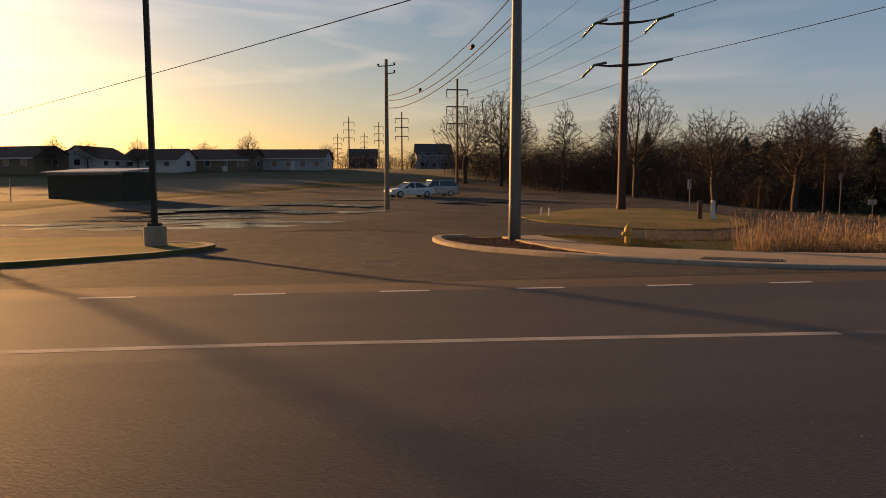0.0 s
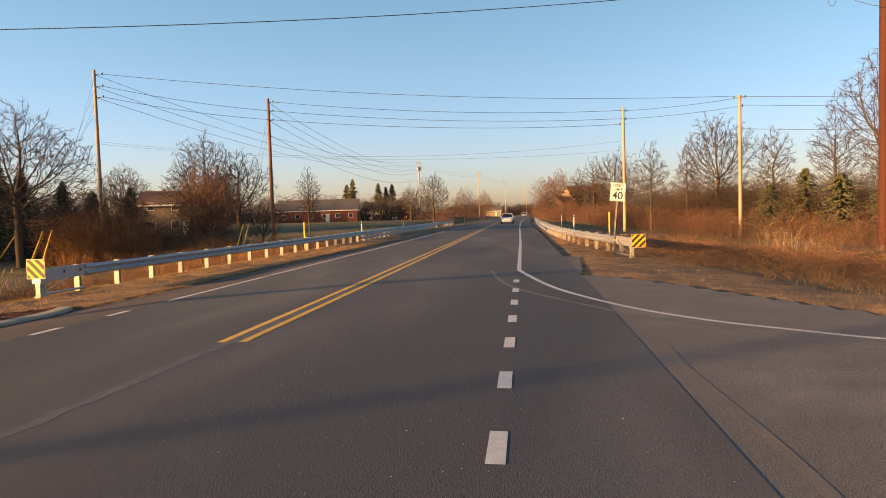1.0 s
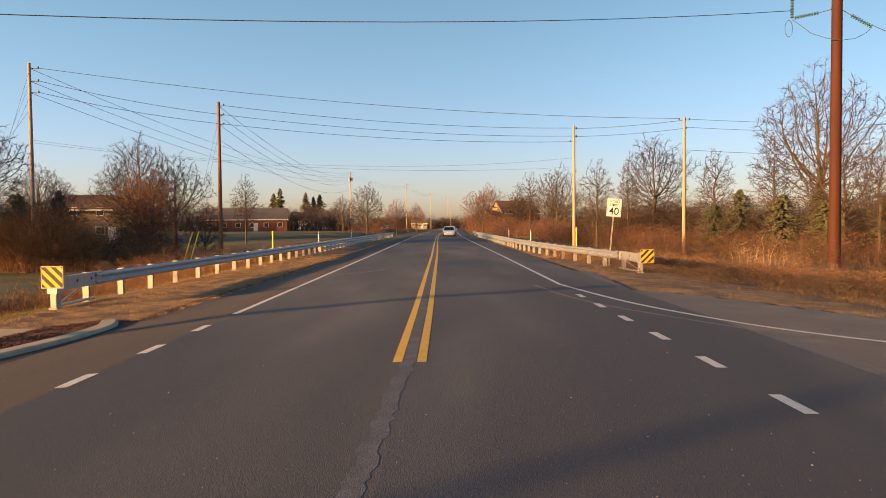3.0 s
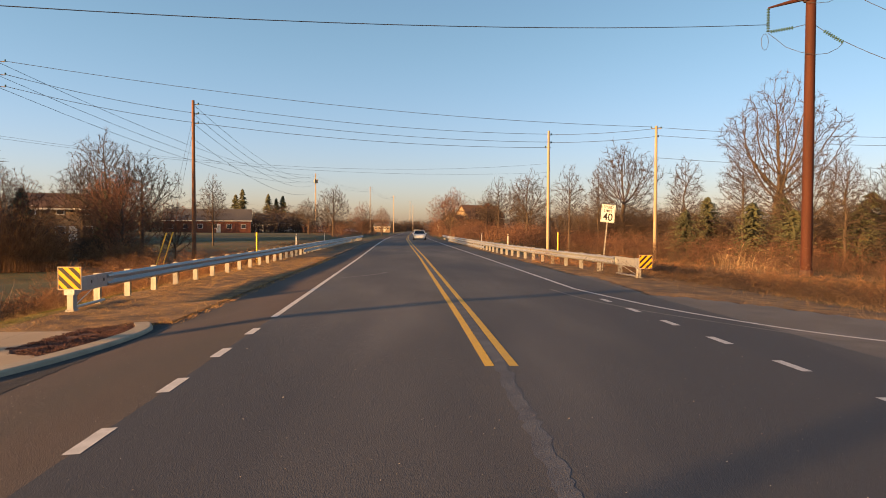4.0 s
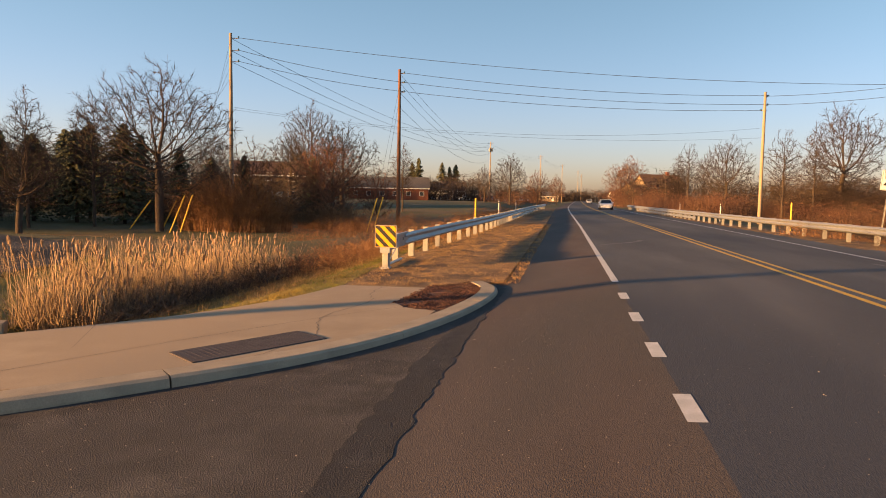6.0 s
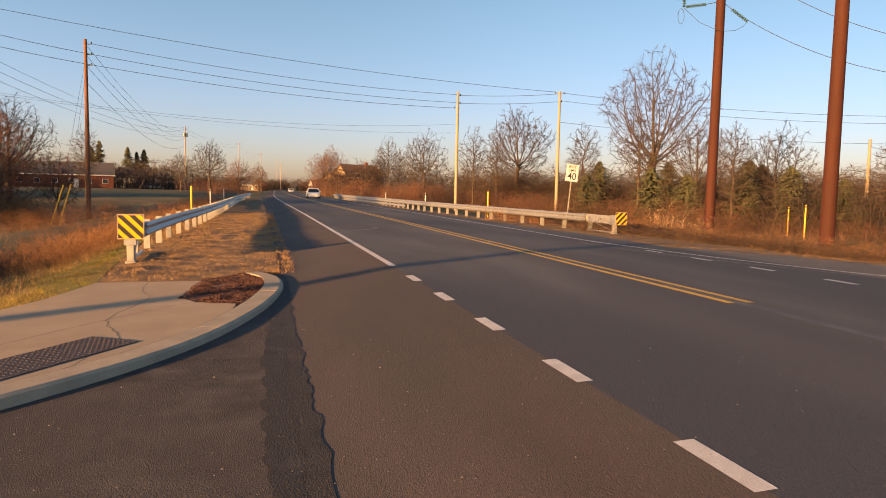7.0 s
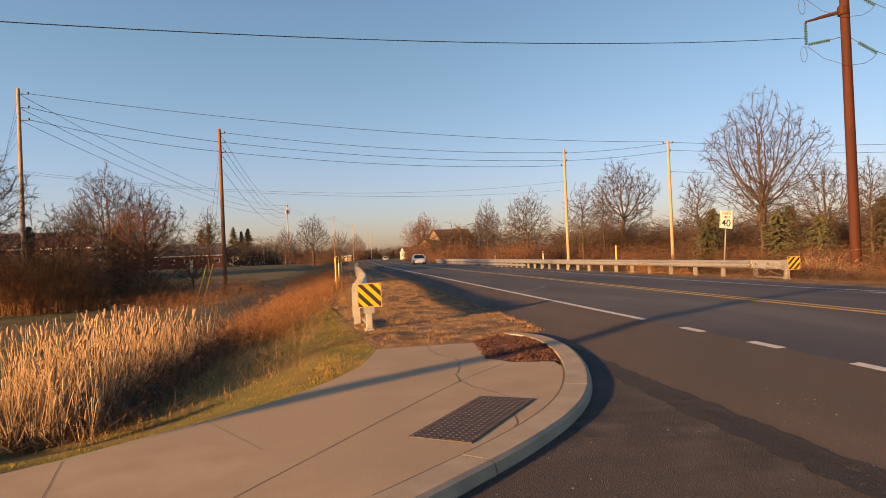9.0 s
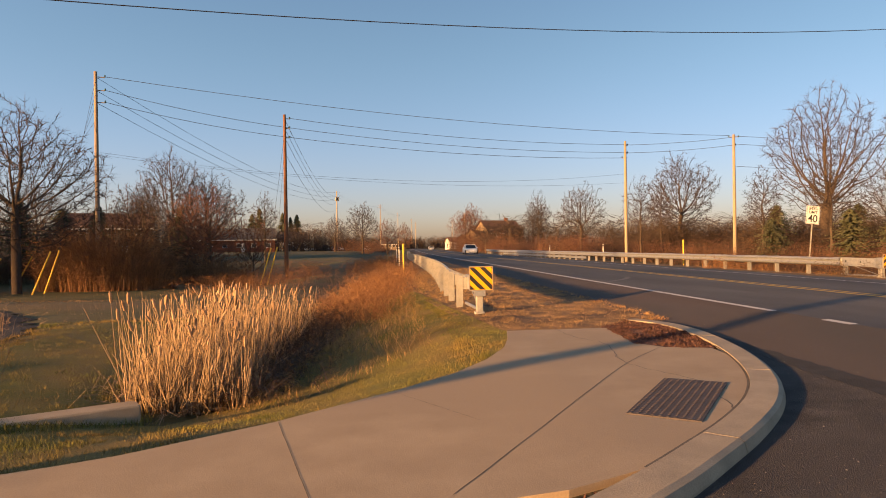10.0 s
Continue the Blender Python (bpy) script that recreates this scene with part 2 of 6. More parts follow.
M["plate"] = mat("plate", (.6, .6, .62), (.55, .55, .58), 8, .5)


def water_material():
    m = mat("puddle_water", (.045, .043, .042), (.06, .056, .054), 1.2, .12, spec=.9)
    return m


M["water"] = water_material()


# ---- mesh helpers ----
class Buf:
    """Vertices and faces of one mesh, gathered piece by piece."""

    def __init__(self):
        self.v, self.f = [], []

    def add(self, verts, faces):
        n = len(self.v)
        self.v.extend(verts)
        self.f.extend([tuple(i + n for i in f) for f in faces])
        return self

    def box(self, x0, x1, y0, y1, z0, z1, c=0.0):
        """A box; c > 0 chamfers its upright edges and its top."""
        if c <= 0:
            v = [(x, y, z) for z in (z0, z1) for y in (y0, y1) for x in (x0, x1)]
            return self.add(v, [(0, 2, 3, 1), (4, 5, 7, 6), (0, 1, 5, 4), (2, 6, 7, 3), (0, 4, 6, 2), (1, 3, 7, 5)])
        ring = lambda d, z: [(x0 + c + d, y0 + d, z), (x1 - c - d, y0 + d, z), (x1 - d, y0 + c + d, z), (x1 - d, y1 - c - d, z),
                             (x1 - c - d, y1 - d, z), (x0 + c + d, y1 - d, z), (x0 + d, y1 - c - d, z), (x0 + d, y0 + c + d, z)]
        return self.rings([ring(0, z0), ring(0, z1 - c), ring(c * .6, z1)], cap=True)

    def rings(self, rings, cap=True, closed=True):
        k = len(rings[0])
        v = [p for r in rings for p in r]
        f = []
        for a in range(len(rings) - 1):
            for i in range(k if closed else k - 1):
                j = (i + 1) % k
                f.append((a * k + i, a * k + j, (a + 1) * k + j, (a + 1) * k + i))
        if cap:
            f.append(tuple(range(k - 1, -1, -1)))
            f.append(tuple(range((len(rings) - 1) * k, len(rings) * k)))
        return self.add(v, f)

    def tube(self, pts, radii, k=6, cap=True):
        pts = [Vector(p) for p in pts]
        if isinstance(radii, (int, float)):
            radii = [radii] * len(pts)
        rings = []
        for i, p in enumerate(pts):
            d = (pts[min(i + 1, len(pts) - 1)] - pts[max(i - 1, 0)])
            if d.length < 1e-9:
                d = Vector((0, 0, 1))
            d.normalize()
            a = d.cross(Vector((0, 0, 1)) if abs(d.z) < .9 else Vector((1, 0, 0))).normalized()
            b = d.cross(a)
            r = radii[i]
            rings.append([tuple(p + (a * math.cos(2 * math.pi * q / k) + b * math.sin(2 * math.pi * q / k)) * r) for q in range(k)])
        return self.rings(rings, cap)

    def lathe(self, prof, k=12, x=0, y=0):
        return self.rings([[(x + r * math.cos(2 * math.pi * q / k), y + r * math.sin(2 * math.pi * q / k), z) for q in range(k)] for r, z in prof])

    def mesh(self, name, material, smooth=False):
        me = bpy.data.meshes.new(name)
        me.from_pydata(self.v, [], self.f)
        me.materials.append(material)
        if smooth:
            me.polygons.foreach_set("use_smooth", [True] * len(me.polygons))
        me.update()
        return me


def part(name, buf, material, parent=None, label="", smooth=False):
    ob = new(name, buf.mesh(name, material, smooth))
    ob.parent = parent
    if label:
        tagged(ob, label)
    return ob


def thing(name, label, category, x=0, y=0, z=0, rz=0, group="", kind=""):
    ob = new(name)
    ob.empty_display_size = .2
    ob.matrix_basis = pose(x, y, z, 0, 0, rz)
    return tagged(ob, label, category, group, kind)


def whole(name, buf, material, label, category, group="", kind="", smooth=False):
    return tagged(part(name, buf, material, None, "", smooth), label, category, group, kind)


def spline(pts, step=0.3):
    """A smooth line through the points, cut every step metres."""
    p = [Vector((*q, 0)) if len(q) == 2 else Vector(q) for q in pts]
    p = [2 * p[0] - p[1]] + p + [2 * p[-1] - p[-2]]
    out = []
    for i in range(1, len(p) - 2):
        n = max(1, int((p[i + 1] - p[i]).length / step))
        for k in range(n):
            t = k / n
            out.append(0.5 * ((2 * p[i]) + (p[i + 1] - p[i - 1]) * t + (2 * p[i - 1] - 5 * p[i] + 4 * p[i + 1] - p[i + 2]) * t * t
                              + (3 * p[i] - p[i - 1] - 3 * p[i + 1] + p[i + 2]) * t ** 3))
    out.append(p[-2])
    return out


def offset(line, d):
    """The line moved d metres to its left."""
    out = []
    for i, p in enumerate(line):
        t = line[min(i + 1, len(line) - 1)] - line[max(i - 1, 0)]
        n = Vector((-t.y, t.x, 0)).normalized()
        out.append(p + n * d)
    return out


def inside(x, y, poly):
    hit = False
    for i in range(len(poly)):
        a, b = poly[i - 1], poly[i]
        if (a[1] > y) != (b[1] > y) and x < (b[0] - a[0]) * (y - a[1]) / (b[1] - a[1]) + a[0]:
            hit = not hit
    return hit


# ---- heights ----
def bend(y):
    """How far the road has left its straight line."""
    return float(np.interp(y, [-60, 0, 25, 55, 90, 130, 210, 320, 450, 600], [0, 0, -.12, -.4, -.6, -.3, .9, 2.8, 5.5, 9]))


RX = [-60, -45, -24, -12, -9, -6.6, -4, -2, 0, 3.5, 7, 9, 12, 40, 80]
RZ = [-.1, -.3, -.48, -.47, -.43, -.33, -.24, -.17, 0, .05, 0, -.06, -.12, -.4, -.5]


def paved(x, y):
    return float(np.interp(x - bend(y), RX, RZ))


LX = [-400, -200, -135, -100, -75, -60, -40, -24, -14, -11, -9, -7.2, -5.6, -4.6, -1.6, 0, 7, 8.6, 10.5, 13, 17, 24, 60, 200, 400]
NORTH = [6, 5.3, 3.8, 1.6, .2, -.2, -.5, -.6, -.7, -.85, -1.0, -.72, -.3, -.2, -.15, -.02, -.02, -.10, -.17, -.34, -.72, -1.28, -1.75, -.6, 0]
SOUTH = [6, 5.3, 3.8, 1.6, .3, -.05, -.32, -.48, -.47, -.46, -.40, -.30, -.24, -.21, -.16, -.02, -.02, -.06, -.09, -.13, -.2, -.3, -.4, -.2, 0]


def smooth(t):
    t = min(max(t, 0.0), 1.0)
    return t * t * (3 - 2 * t)


def dip(x, y):
    """The meadow left of the road lies lower than the car park."""
    u = x - bend(y)
    return .88 * smooth((y - 13) / 16) * smooth((-11 - u) / 6) * (1 - smooth((y - 60) / 60)) * smooth((u + 75) / 20)


def ground(x, y):
    u = x - bend(y)
    n, s = float(np.interp(u, LX, NORTH)), float(np.interp(u, LX, SOUTH))
    k = smooth((y + 6.3) / 4.0) if x < 3 else smooth((y + 3.0) / 7.0)
    z = s + (n - s) * k
    if u < -6:
        z += smooth((y - 55) / 70) * smooth((-6 - u) / 12) * 1.0
    elif u > 12:
        z += smooth((y - 45) / 50) * smooth((u - 12) / 8) * 1.0
    if u < -11:
        z -= dip(x, y)
    if abs(u) > 12:
        z += .10 * (noise.noise((x * .07, y * .07, 0))) * min(1, (abs(u) - 12) / 10)
    return z


# ---- ground, road, driveway ----
def spaced(stops):
    """Coordinates from stops of (to, step)."""
    out = [stops[0]]
    for to, step in stops[1:]:
        n = max(1, round((to - out[-1]) / step))
        a = out[-1]
        out += [a + (to - a) * (i + 1) / n for i in range(n)]
    return out


GX = spaced([-2500, (-600, 500), (-200, 50), (-70, 8), (-16, 2), (-2, .4), (8, 2), (20, .6), (60, 3), (200, 20), (600, 80), (2500, 500)])
GY = spaced([-2500, (-600, 500), (-100, 60), (-40, 6), (-13, 1.5), (16, .5), (60, 2), (200, 8), (600, 40), (2500, 500)])

ROAD_X = [-1.95, -1, -.4, 0, .6, 1.5, 2.5, 3.5, 4.5, 5.5, 6.4, 7, 7.6, 8.6]


def sheet(xs, ys, height, keep=None):
    b = Buf()
    nx = len(xs)
    b.v = [(x, y, height(x, y)) for y in ys for x in xs]
    for j in range(len(ys) - 1):
        for i in range(nx - 1):
            if keep is None or keep((xs[i] + xs[i + 1]) / 2, (ys[j] + ys[j + 1]) / 2):
                b.f.append((j * nx + i, j * nx + i + 1, (j + 1) * nx + i + 1, (j + 1) * nx + i))
    return b


KERB_R = spline([(-2.3, .3), (-2.02, -.4), (-1.95, -1.3), (-2.06, -2.4), (-2.34, -3.7), (-2.75, -4.91), (-3.23, -5.81), (-3.81, -6.56), (-4.38, -7.16),
                 (-5.02, -7.78), (-5.85, -8.43), (-6.9, -9.07), (-8.1, -9.65), (-9.3, -10.2), (-10.7, -10.7), (-12.3, -10.95), (-13.8, -10.85), (-14.5, -10.4), (-14.6, -9.6)], .22)
ISLE_R = [(p.x, p.y) for p in offset(KERB_R, -.16)] + [(-14.2, -5), (-16, 40), (0, 40)]
KERB_L = spline([(-4.9, -34), (-5.5, -25), (-6.3, -21.3), (-7.1, -20.3), (-8.1, -19.45), (-9.5, -18.5), (-10.8, -17.85), (-11.7, -17.85), (-12.2, -18.4), (-12.4, -19.6)], .22)
ISLE_L = [(p.x, p.y) for p in offset(KERB_L, -.16)] + [(-15, -20.5), (-15, -34)]
MOUTH_R = [(9.3, 60), (9.15, 12), (8.75, 6), (8.6, 4.6), (9.4, 4.1), (10.5, 2.3), (11.5, 0), (12.6, -2.1), (14.5, -4.2), (18, -6), (60, -8), (60, 60)]
LOT = [(-17.2, -45), (-18.2, -16.5), (-18.3, -13), (-16.2, -10.9), (-14.6, -6), (-14.4, -1), (-15.5, 6), (-20, 12), (-30, 17), (-46, 24), (-75, 24), (-92, 8), (-80, -16),
       (-60, -26), (-42, -31), (-27, -32), (-20, -45)]
LOT_LINE = [(p.x, p.y) for p in spline(LOT + LOT[:1], 1.0)][:-1]


def in_road(x, y):
    u = x - bend(y)
    return -1.5 < u < 8.5


def in_driveway(x, y):
    if y < -6 and -19.5 < x < -1.3 and not inside(x, y, ISLE_R) and not inside(x, y, ISLE_L):
        return not inside(x, y, LOT_LINE)
    return -19.5 < x < -1.3 and y < .6 and not inside(x, y, ISLE_R) and not inside(x, y, ISLE_L) and not inside(x, y, LOT_LINE)


def in_mouth_right(x, y):
    return 8.4 < x < 60 and y < 12 and not inside(x, y, MOUTH_R)


def ground_low(x, y):
    z = ground(x, y)
    if -2 < x - bend(y) < 9.0 or (y < 1.2 and -19.5 < x < -1 and not inside(x, y, ISLE_R)) or (8 < x < 60 and y < 12 and not inside(x, y, MOUTH_R)):
        z = min(z, paved(x, y)) - .09
    elif inside(x, y, LOT_LINE):
        z -= .07
    return z


tagged(whole("ground", sheet(GX, GY, ground_low), M["field"], "wide flat winter field of dull brown grass", "ground", kind="structure", smooth=True))
RY = spaced([-80, (-20, 4), (20, 1), (120, 4), (600, 12)])
b = Buf()
b.v = [(x + bend(y), y, paved(x + bend(y), y)) for y in RY for x in ROAD_X]
b.f = [(j * 14 + i, j * 14 + i + 1, (j + 1) * 14 + i + 1, (j + 1) * 14 + i) for j in range(len(RY) - 1) for i in range(13)]
for side in (0, 13):        # the worn edge of the asphalt goes down into the verge
    n0 = len(b.v)
    b.v += [(b.v[j * 14 + side][0] + (-.05 if side == 0 else .05), y, b.v[j * 14 + side][2] - .12) for j, y in enumerate(RY)]
    for j in range(len(RY) - 1):
        a, c = j * 14 + side, (j + 1) * 14 + side
        b.f.append((a, c, n0 + j + 1, n0 + j) if side == 0 else (a, n0 + j, n0 + j + 1, c))
road = whole("road", b, M["asphalt"], "two-lane dark grey asphalt road with painted lines", "road", kind="structure")
road.data.materials.append(M["asphalt_dusty"])       # brown dust outside the edge line
for i, pl in enumerate(road.data.polygons):
    if i < 13 * (len(RY) - 1) and i % 13 < 3:
        pl.material_index = 1
driveway = whole("driveway", sheet(spaced([-19.5, (-1.3, .2)]), spaced([-45, (-20, 1), (.6, .2)]), lambda x, y: paved(x, y) - .003, in_driveway),
                 M["asphalt_old"], "worn grey asphalt driveway mouth beside the road", "driveway", kind="structure")
side_drive = whole("side_drive", sheet(spaced([8.4, (9.2, .1), (16, .3), (60, 3)]), spaced([-60, (-10, 4), (12, .3)]), lambda x, y: paved(x, y) - .003, in_mouth_right),
                   M["asphalt_side"], "grey asphalt side road joining in a wide curve", "driveway", kind="structure")
lot = whole("gravel_lot", sheet(spaced([-95, (-60, 2), (-12, .5)]), spaced([-46, (26, .6)]), lambda x, y: ground(x, y) + .0, lambda x, y: inside(x, y, LOT_LINE)),
            M["gravel"], "muddy grey gravel car park with puddles", "car park", kind="structure")


def strip(line, width, dz=.0025, height=paved):
    """A band laid on the asphalt along a line."""
    b = Buf()
    l, r = offset(line, width / 2), offset(line, -width / 2)
    b.v = [(p.x, p.y, height(p.x, p.y) + dz) for pair in zip(l, r) for p in pair]
    b.f = [(2 * i, 2 * i + 1, 2 * i + 3, 2 * i + 2) for i in range(len(line) - 1)]
    return b


def along(x, y0, y1, step=2.0):
    n = max(1, int((y1 - y0) / step))
    return [Vector((x + bend(y0 + (y1 - y0) * i / n), y0 + (y1 - y0) * i / n, 0)) for i in range(n + 1)]


def jagged(pts, w, seed):
    rnd = random.Random(seed)
    line = spline(pts, .12)
    line = [p + Vector((rnd.uniform(-w, w), rnd.uniform(-w, w), 0)) for p in line]
    return line


def mark(name, line, width, material, dz=.0025, parent=road, label=""):
    return part(name, strip(line, width, dz), M[material], parent, label)


mark("edge_line", along(0, 0, 560), .12, "white_paint", label="solid white edge line")
mark("edge_line", along(7.05, 5.6, 560), .12, "white_paint", label="solid white edge line")
mark("centre_line", along(3.36, -4.9, 560), .11, "yellow_paint", label="yellow centre line")
mark("centre_line", along(3.64, -4.9, 560), .11, "yellow_paint", label="yellow centre line")
mark("centre_scar", along(3.5, -4.9, 120), .15, "scar_blue", .0018)
for k in range(12):
    yy = -1.75 - 1.87 * k
    mark("dash", along(0, yy - .33, yy + .33, .33), .13, "white_paint", label="short white dash" if k == 0 else "")
for k in range(10):
    yy = -14.2 + 1.885 * k
    if yy < 4:
        mark("dash", along(7.0, yy - .33, yy + .33, .33), .13, "white_paint")
mark("turn_line", spline([(7.05, 5.7), (7.2, 4.6), (7.83, 1.34), (8.81, -1.21), (9.82, -2.72), (10.72, -3.5), (11.7, -4.2), (14, -5.3), (20, -6.9)], .3), .12, "white_paint", .0035,
     label="curved white edge line")
mark("turn_scar", spline([(6.3, 5.5), (6.6, 3.0), (7.13, .92), (8.32, -1.38), (9.2, -2.65), (11, -4.3)], .3), .10, "scar", .0022)
mark("paint_scar", jagged([(3.5, -4.9), (3.42, -6.8), (3.36, -8.7), (3.33, -9.2)], .03, 8), .15, "scar_blue", .0018)
mark("paint_scar", spline([(3.33, -9.2), (3.12, -12.8), (3.0, -16.5), (2.95, -30)], .5), .13, "scar_pale", .0018, label="pale ground-off paint line")
mark("dark_seam", jagged([(-2.0, .1), (-2.0, -2.4), (-2.08, -4.0), (-2.14, -6), (-2.12, -8.5), (-2.05, -11), (-2.0, -16)], .035, 9), .24, "seam", .0008, label="dark worn asphalt seam")
mark("dark_seam", jagged([(-1.97, -.3), (-1.97, -2.0), (-1.98, -4.4), (-1.98, -6.4), (-1.97, -9), (-1.97, -13)], .03, 19), .13, "seam", .0042)
mark("tan_seam", spline([(8.85, -4.6), (8.82, -6), (8.9, -8.5), (8.85, -11), (8.8, -16)], .3), .11, "tan_seam", -.001)
mark("skid_scar", spline([(-.25, 9.3), (.3, 10.0), (1.4, 11.5), (1.7, 12.5)], .3), .18, "scar", .0018)


def kerb_top(x, y):
    return float(np.interp(x, [-14.5, -12, -9, -7, -5, -3, -1.8], [-.38, -.36, -.31, -.235, -.165, -.13, -.10]))


def walk_top(x, y):
    return kerb_top(x, y) - .006


def kerb(name, line, label, height):
    root = thing(name, label, "kerb", kind="structure")
    # one stone after another, with open joints
    n = 11
    for a in range(0, len(line) - 1, n):
        seg = line[a:a + n + 1]
        if len(seg) < 2:
            continue
        if a + n < len(line) - 1:
            seg = seg[:-1] + [seg[-2].lerp(seg[-1], .94)]
        low, edge, top, back, foot = offset(seg, 0), offset(seg, -.02), offset(seg, -.06), offset(seg, -.30), offset(seg, -.30)
        rings = []
        for q in range(len(seg)):
            h = height(seg[q].x, seg[q].y)
            rings.append([(low[q].x, low[q].y, h - .35), (low[q].x, low[q].y, h - .09), (edge[q].x, edge[q].y, h - .02), (top[q].x, top[q].y, h),
                          (back[q].x, back[q].y, h), (foot[q].x, foot[q].y, h - .35)])
        part("kerb_stone", Buf().rings(rings), M["kerb_concrete"], root)
    return root


kerb("kerb_1", KERB_R, "rounded concrete kerb round the pavement corner", kerb_top)
kerb("kerb_2", KERB_L, "low concrete kerb round a grass island", lambda x, y: paved(x, y) + .11)


def flat(poly, height, name, material, thick=.12, fine=0):
    """A slab of any outline, closed below."""
    bm = bmesh.new()
    vs = [bm.verts.new((x, y, 0)) for x, y in poly]
    f = bm.faces.new(vs)
    bmesh.ops.triangulate(bm, faces=[f])
    bmesh.ops.subdivide_edges(bm, edges=[e for e in bm.edges if e.calc_length() > 1.2], cuts=3, use_grid_fill=True)
    for _ in range(4 if fine else 0):
        bmesh.ops.triangulate(bm, faces=bm.faces[:])
        bmesh.ops.subdivide_edges(bm, edges=[e for e in bm.edges if e.calc_length() > fine], cuts=1)
    bmesh.ops.triangulate(bm, faces=bm.faces[:])
    bmesh.ops.recalc_face_normals(bm, faces=bm.faces[:])
    if bm.faces[:] and bm.faces[0].normal.z < 0:
        bmesh.ops.reverse_faces(bm, faces=bm.faces[:])
    top = bm.faces[:]
    ret = bmesh.ops.extrude_face_region(bm, geom=top)
    moved = {v for v in ret["geom"] if isinstance(v, bmesh.types.BMVert)}
    for v in bm.verts:
        v.co.z = height(v.co.x, v.co.y) - (0 if v in moved else thick)
    me = bpy.data.meshes.new(name)
    bm.to_mesh(me)
    bm.free()
    me.materials.append(material)
    return me


def patch(poly, height, name, material, step=.6, rim=.7, sink=.09):
    """A thin rug of turf over the ground whose rim dips below it."""
    xs, ys = [p[0] for p in poly], [p[1] for p in poly]
    nx, ny = int((max(xs) - min(xs)) / step) + 2, int((max(ys) - min(ys)) / step) + 2
    gx, gy = [min(xs) + step * i for i in range(nx)], [min(ys) + step * j for j in range(ny)]
    pa = np.array(poly)
    pb = np.roll(pa, -1, 0)

    def edge(x, y):
        d = pb - pa
        t = np.clip(((np.array([x, y]) - pa) * d).sum(1) / ((d * d).sum(1) + 1e-9), 0, 1)
        return float(np.min(np.hypot(*(pa + d * t[:, None] - np.array([x, y])).T)))

    def z(x, y):
        e = edge(x, y) if inside(x, y, poly) else 0.0
        return height(x, y) - sink * (1 - smooth(e / rim))

    b = Buf()
    num = {}
    for j in range(ny - 1):
        for i in range(nx - 1):
            if inside(gx[i] + step / 2, gy[j] + step / 2, poly):
                f = []
                for u, v in ((i, j), (i + 1, j), (i + 1, j + 1), (i, j + 1)):
                    if (u, v) not in num:
                        num[u, v] = len(b.v)
                        b.v.append((gx[u], gy[v], z(gx[u], gy[v])))
                    f.append(num[u, v])
                b.f.append(tuple(f))
    return b.mesh(name, material, True)


INNER = offset(KERB_R, -.305)
i0 = min(range(len(INNER)), key=lambda i: (INNER[i] - Vector((-2.62, -3.55, 0))).length)
i1 = min(range(len(INNER)), key=lambda i: (INNER[i] - Vector((-5.02, -7.58, 0))).length)
WALK = [(p.x, p.y) for p in INNER[i0:i1 + 1]] + [(-5.6, -7.66), (-6.1, -7.75), (-7.3, -7.95), (-8.6, -8.15), (-10.4, -8.3), (-13.4, -8.55), (-13.8, -7.2), (-10.8, -6.9), (-9.3, -6.6), (-8.6, -6.3), (-7.6, -5.62),
        (-6.57, -4.65), (-5.9, -3.9), (-5.45, -3.15), (-5.1, -2.3), (-4.92, -1.5), (-4.78, -.6), (-3.2, -.72), (-3.27, -1.7), (-3.36, -2.4), (-3.1, -2.86), (-2.6, -3.1)]
pavement = tagged(new("pavement", flat(WALK, walk_top, "pavement", M["concrete"], .12, .45)), "smooth tan concrete pavement with dark joints", "pavement", kind="structure")


def crack(name, pts, width, wob, seed):
    ln = jagged(pts, wob, seed)
    part(name, strip(ln, width, .0018, walk_top), M["crack"], pavement)


crack("crack", [(-4.0, -.68), (-3.95, -1.6), (-3.72, -2.4), (-3.9, -3.3), (-3.95, -3.95), (-3.62, -5.0), (-3.75, -5.7), (-3.9, -6.35)], .009, .026, 1)
crack("joint", [(-3.2, -2.9), (-4.0, -3.95), (-5.2, -5.9), (-6.25, -7.6)], .008, .003, 2)
crack("joint", [(-7.55, -5.65), (-7.0, -7.8)], .006, .002, 3)
crack("joint", [(-9.3, -6.65), (-9.5, -8.1)], .008, .002, 4)
crack("joint", [(-6.6, -4.7), (-5.9, -6.0)], .004, .002, 5)
# ragged gap between slab and kerb
part("joint", strip([p for p in offset(KERB_R, -.315)[i0 - 3:i1 + 1]], .022, .004, walk_top), M["crack"], pavement)

# mulch beds with loose chips
BED1 = [(-3.24, -.6), (-3.3, -1.7), (-3.38, -2.45), (-3.1, -2.9), (-2.65, -3.15)] + [(p.x, p.y) for p in INNER[i0 - 3::-1] if p.y < .2]
BED2 = [(p.x, p.y) for p in INNER[i1 + 1:] if p.x > -13.2] + [(-13.3, -8.65), (-10.4, -8.35), (-8.6, -8.19), (-7.3, -7.99), (-6.1, -7.79), (-5.6, -7.70)]


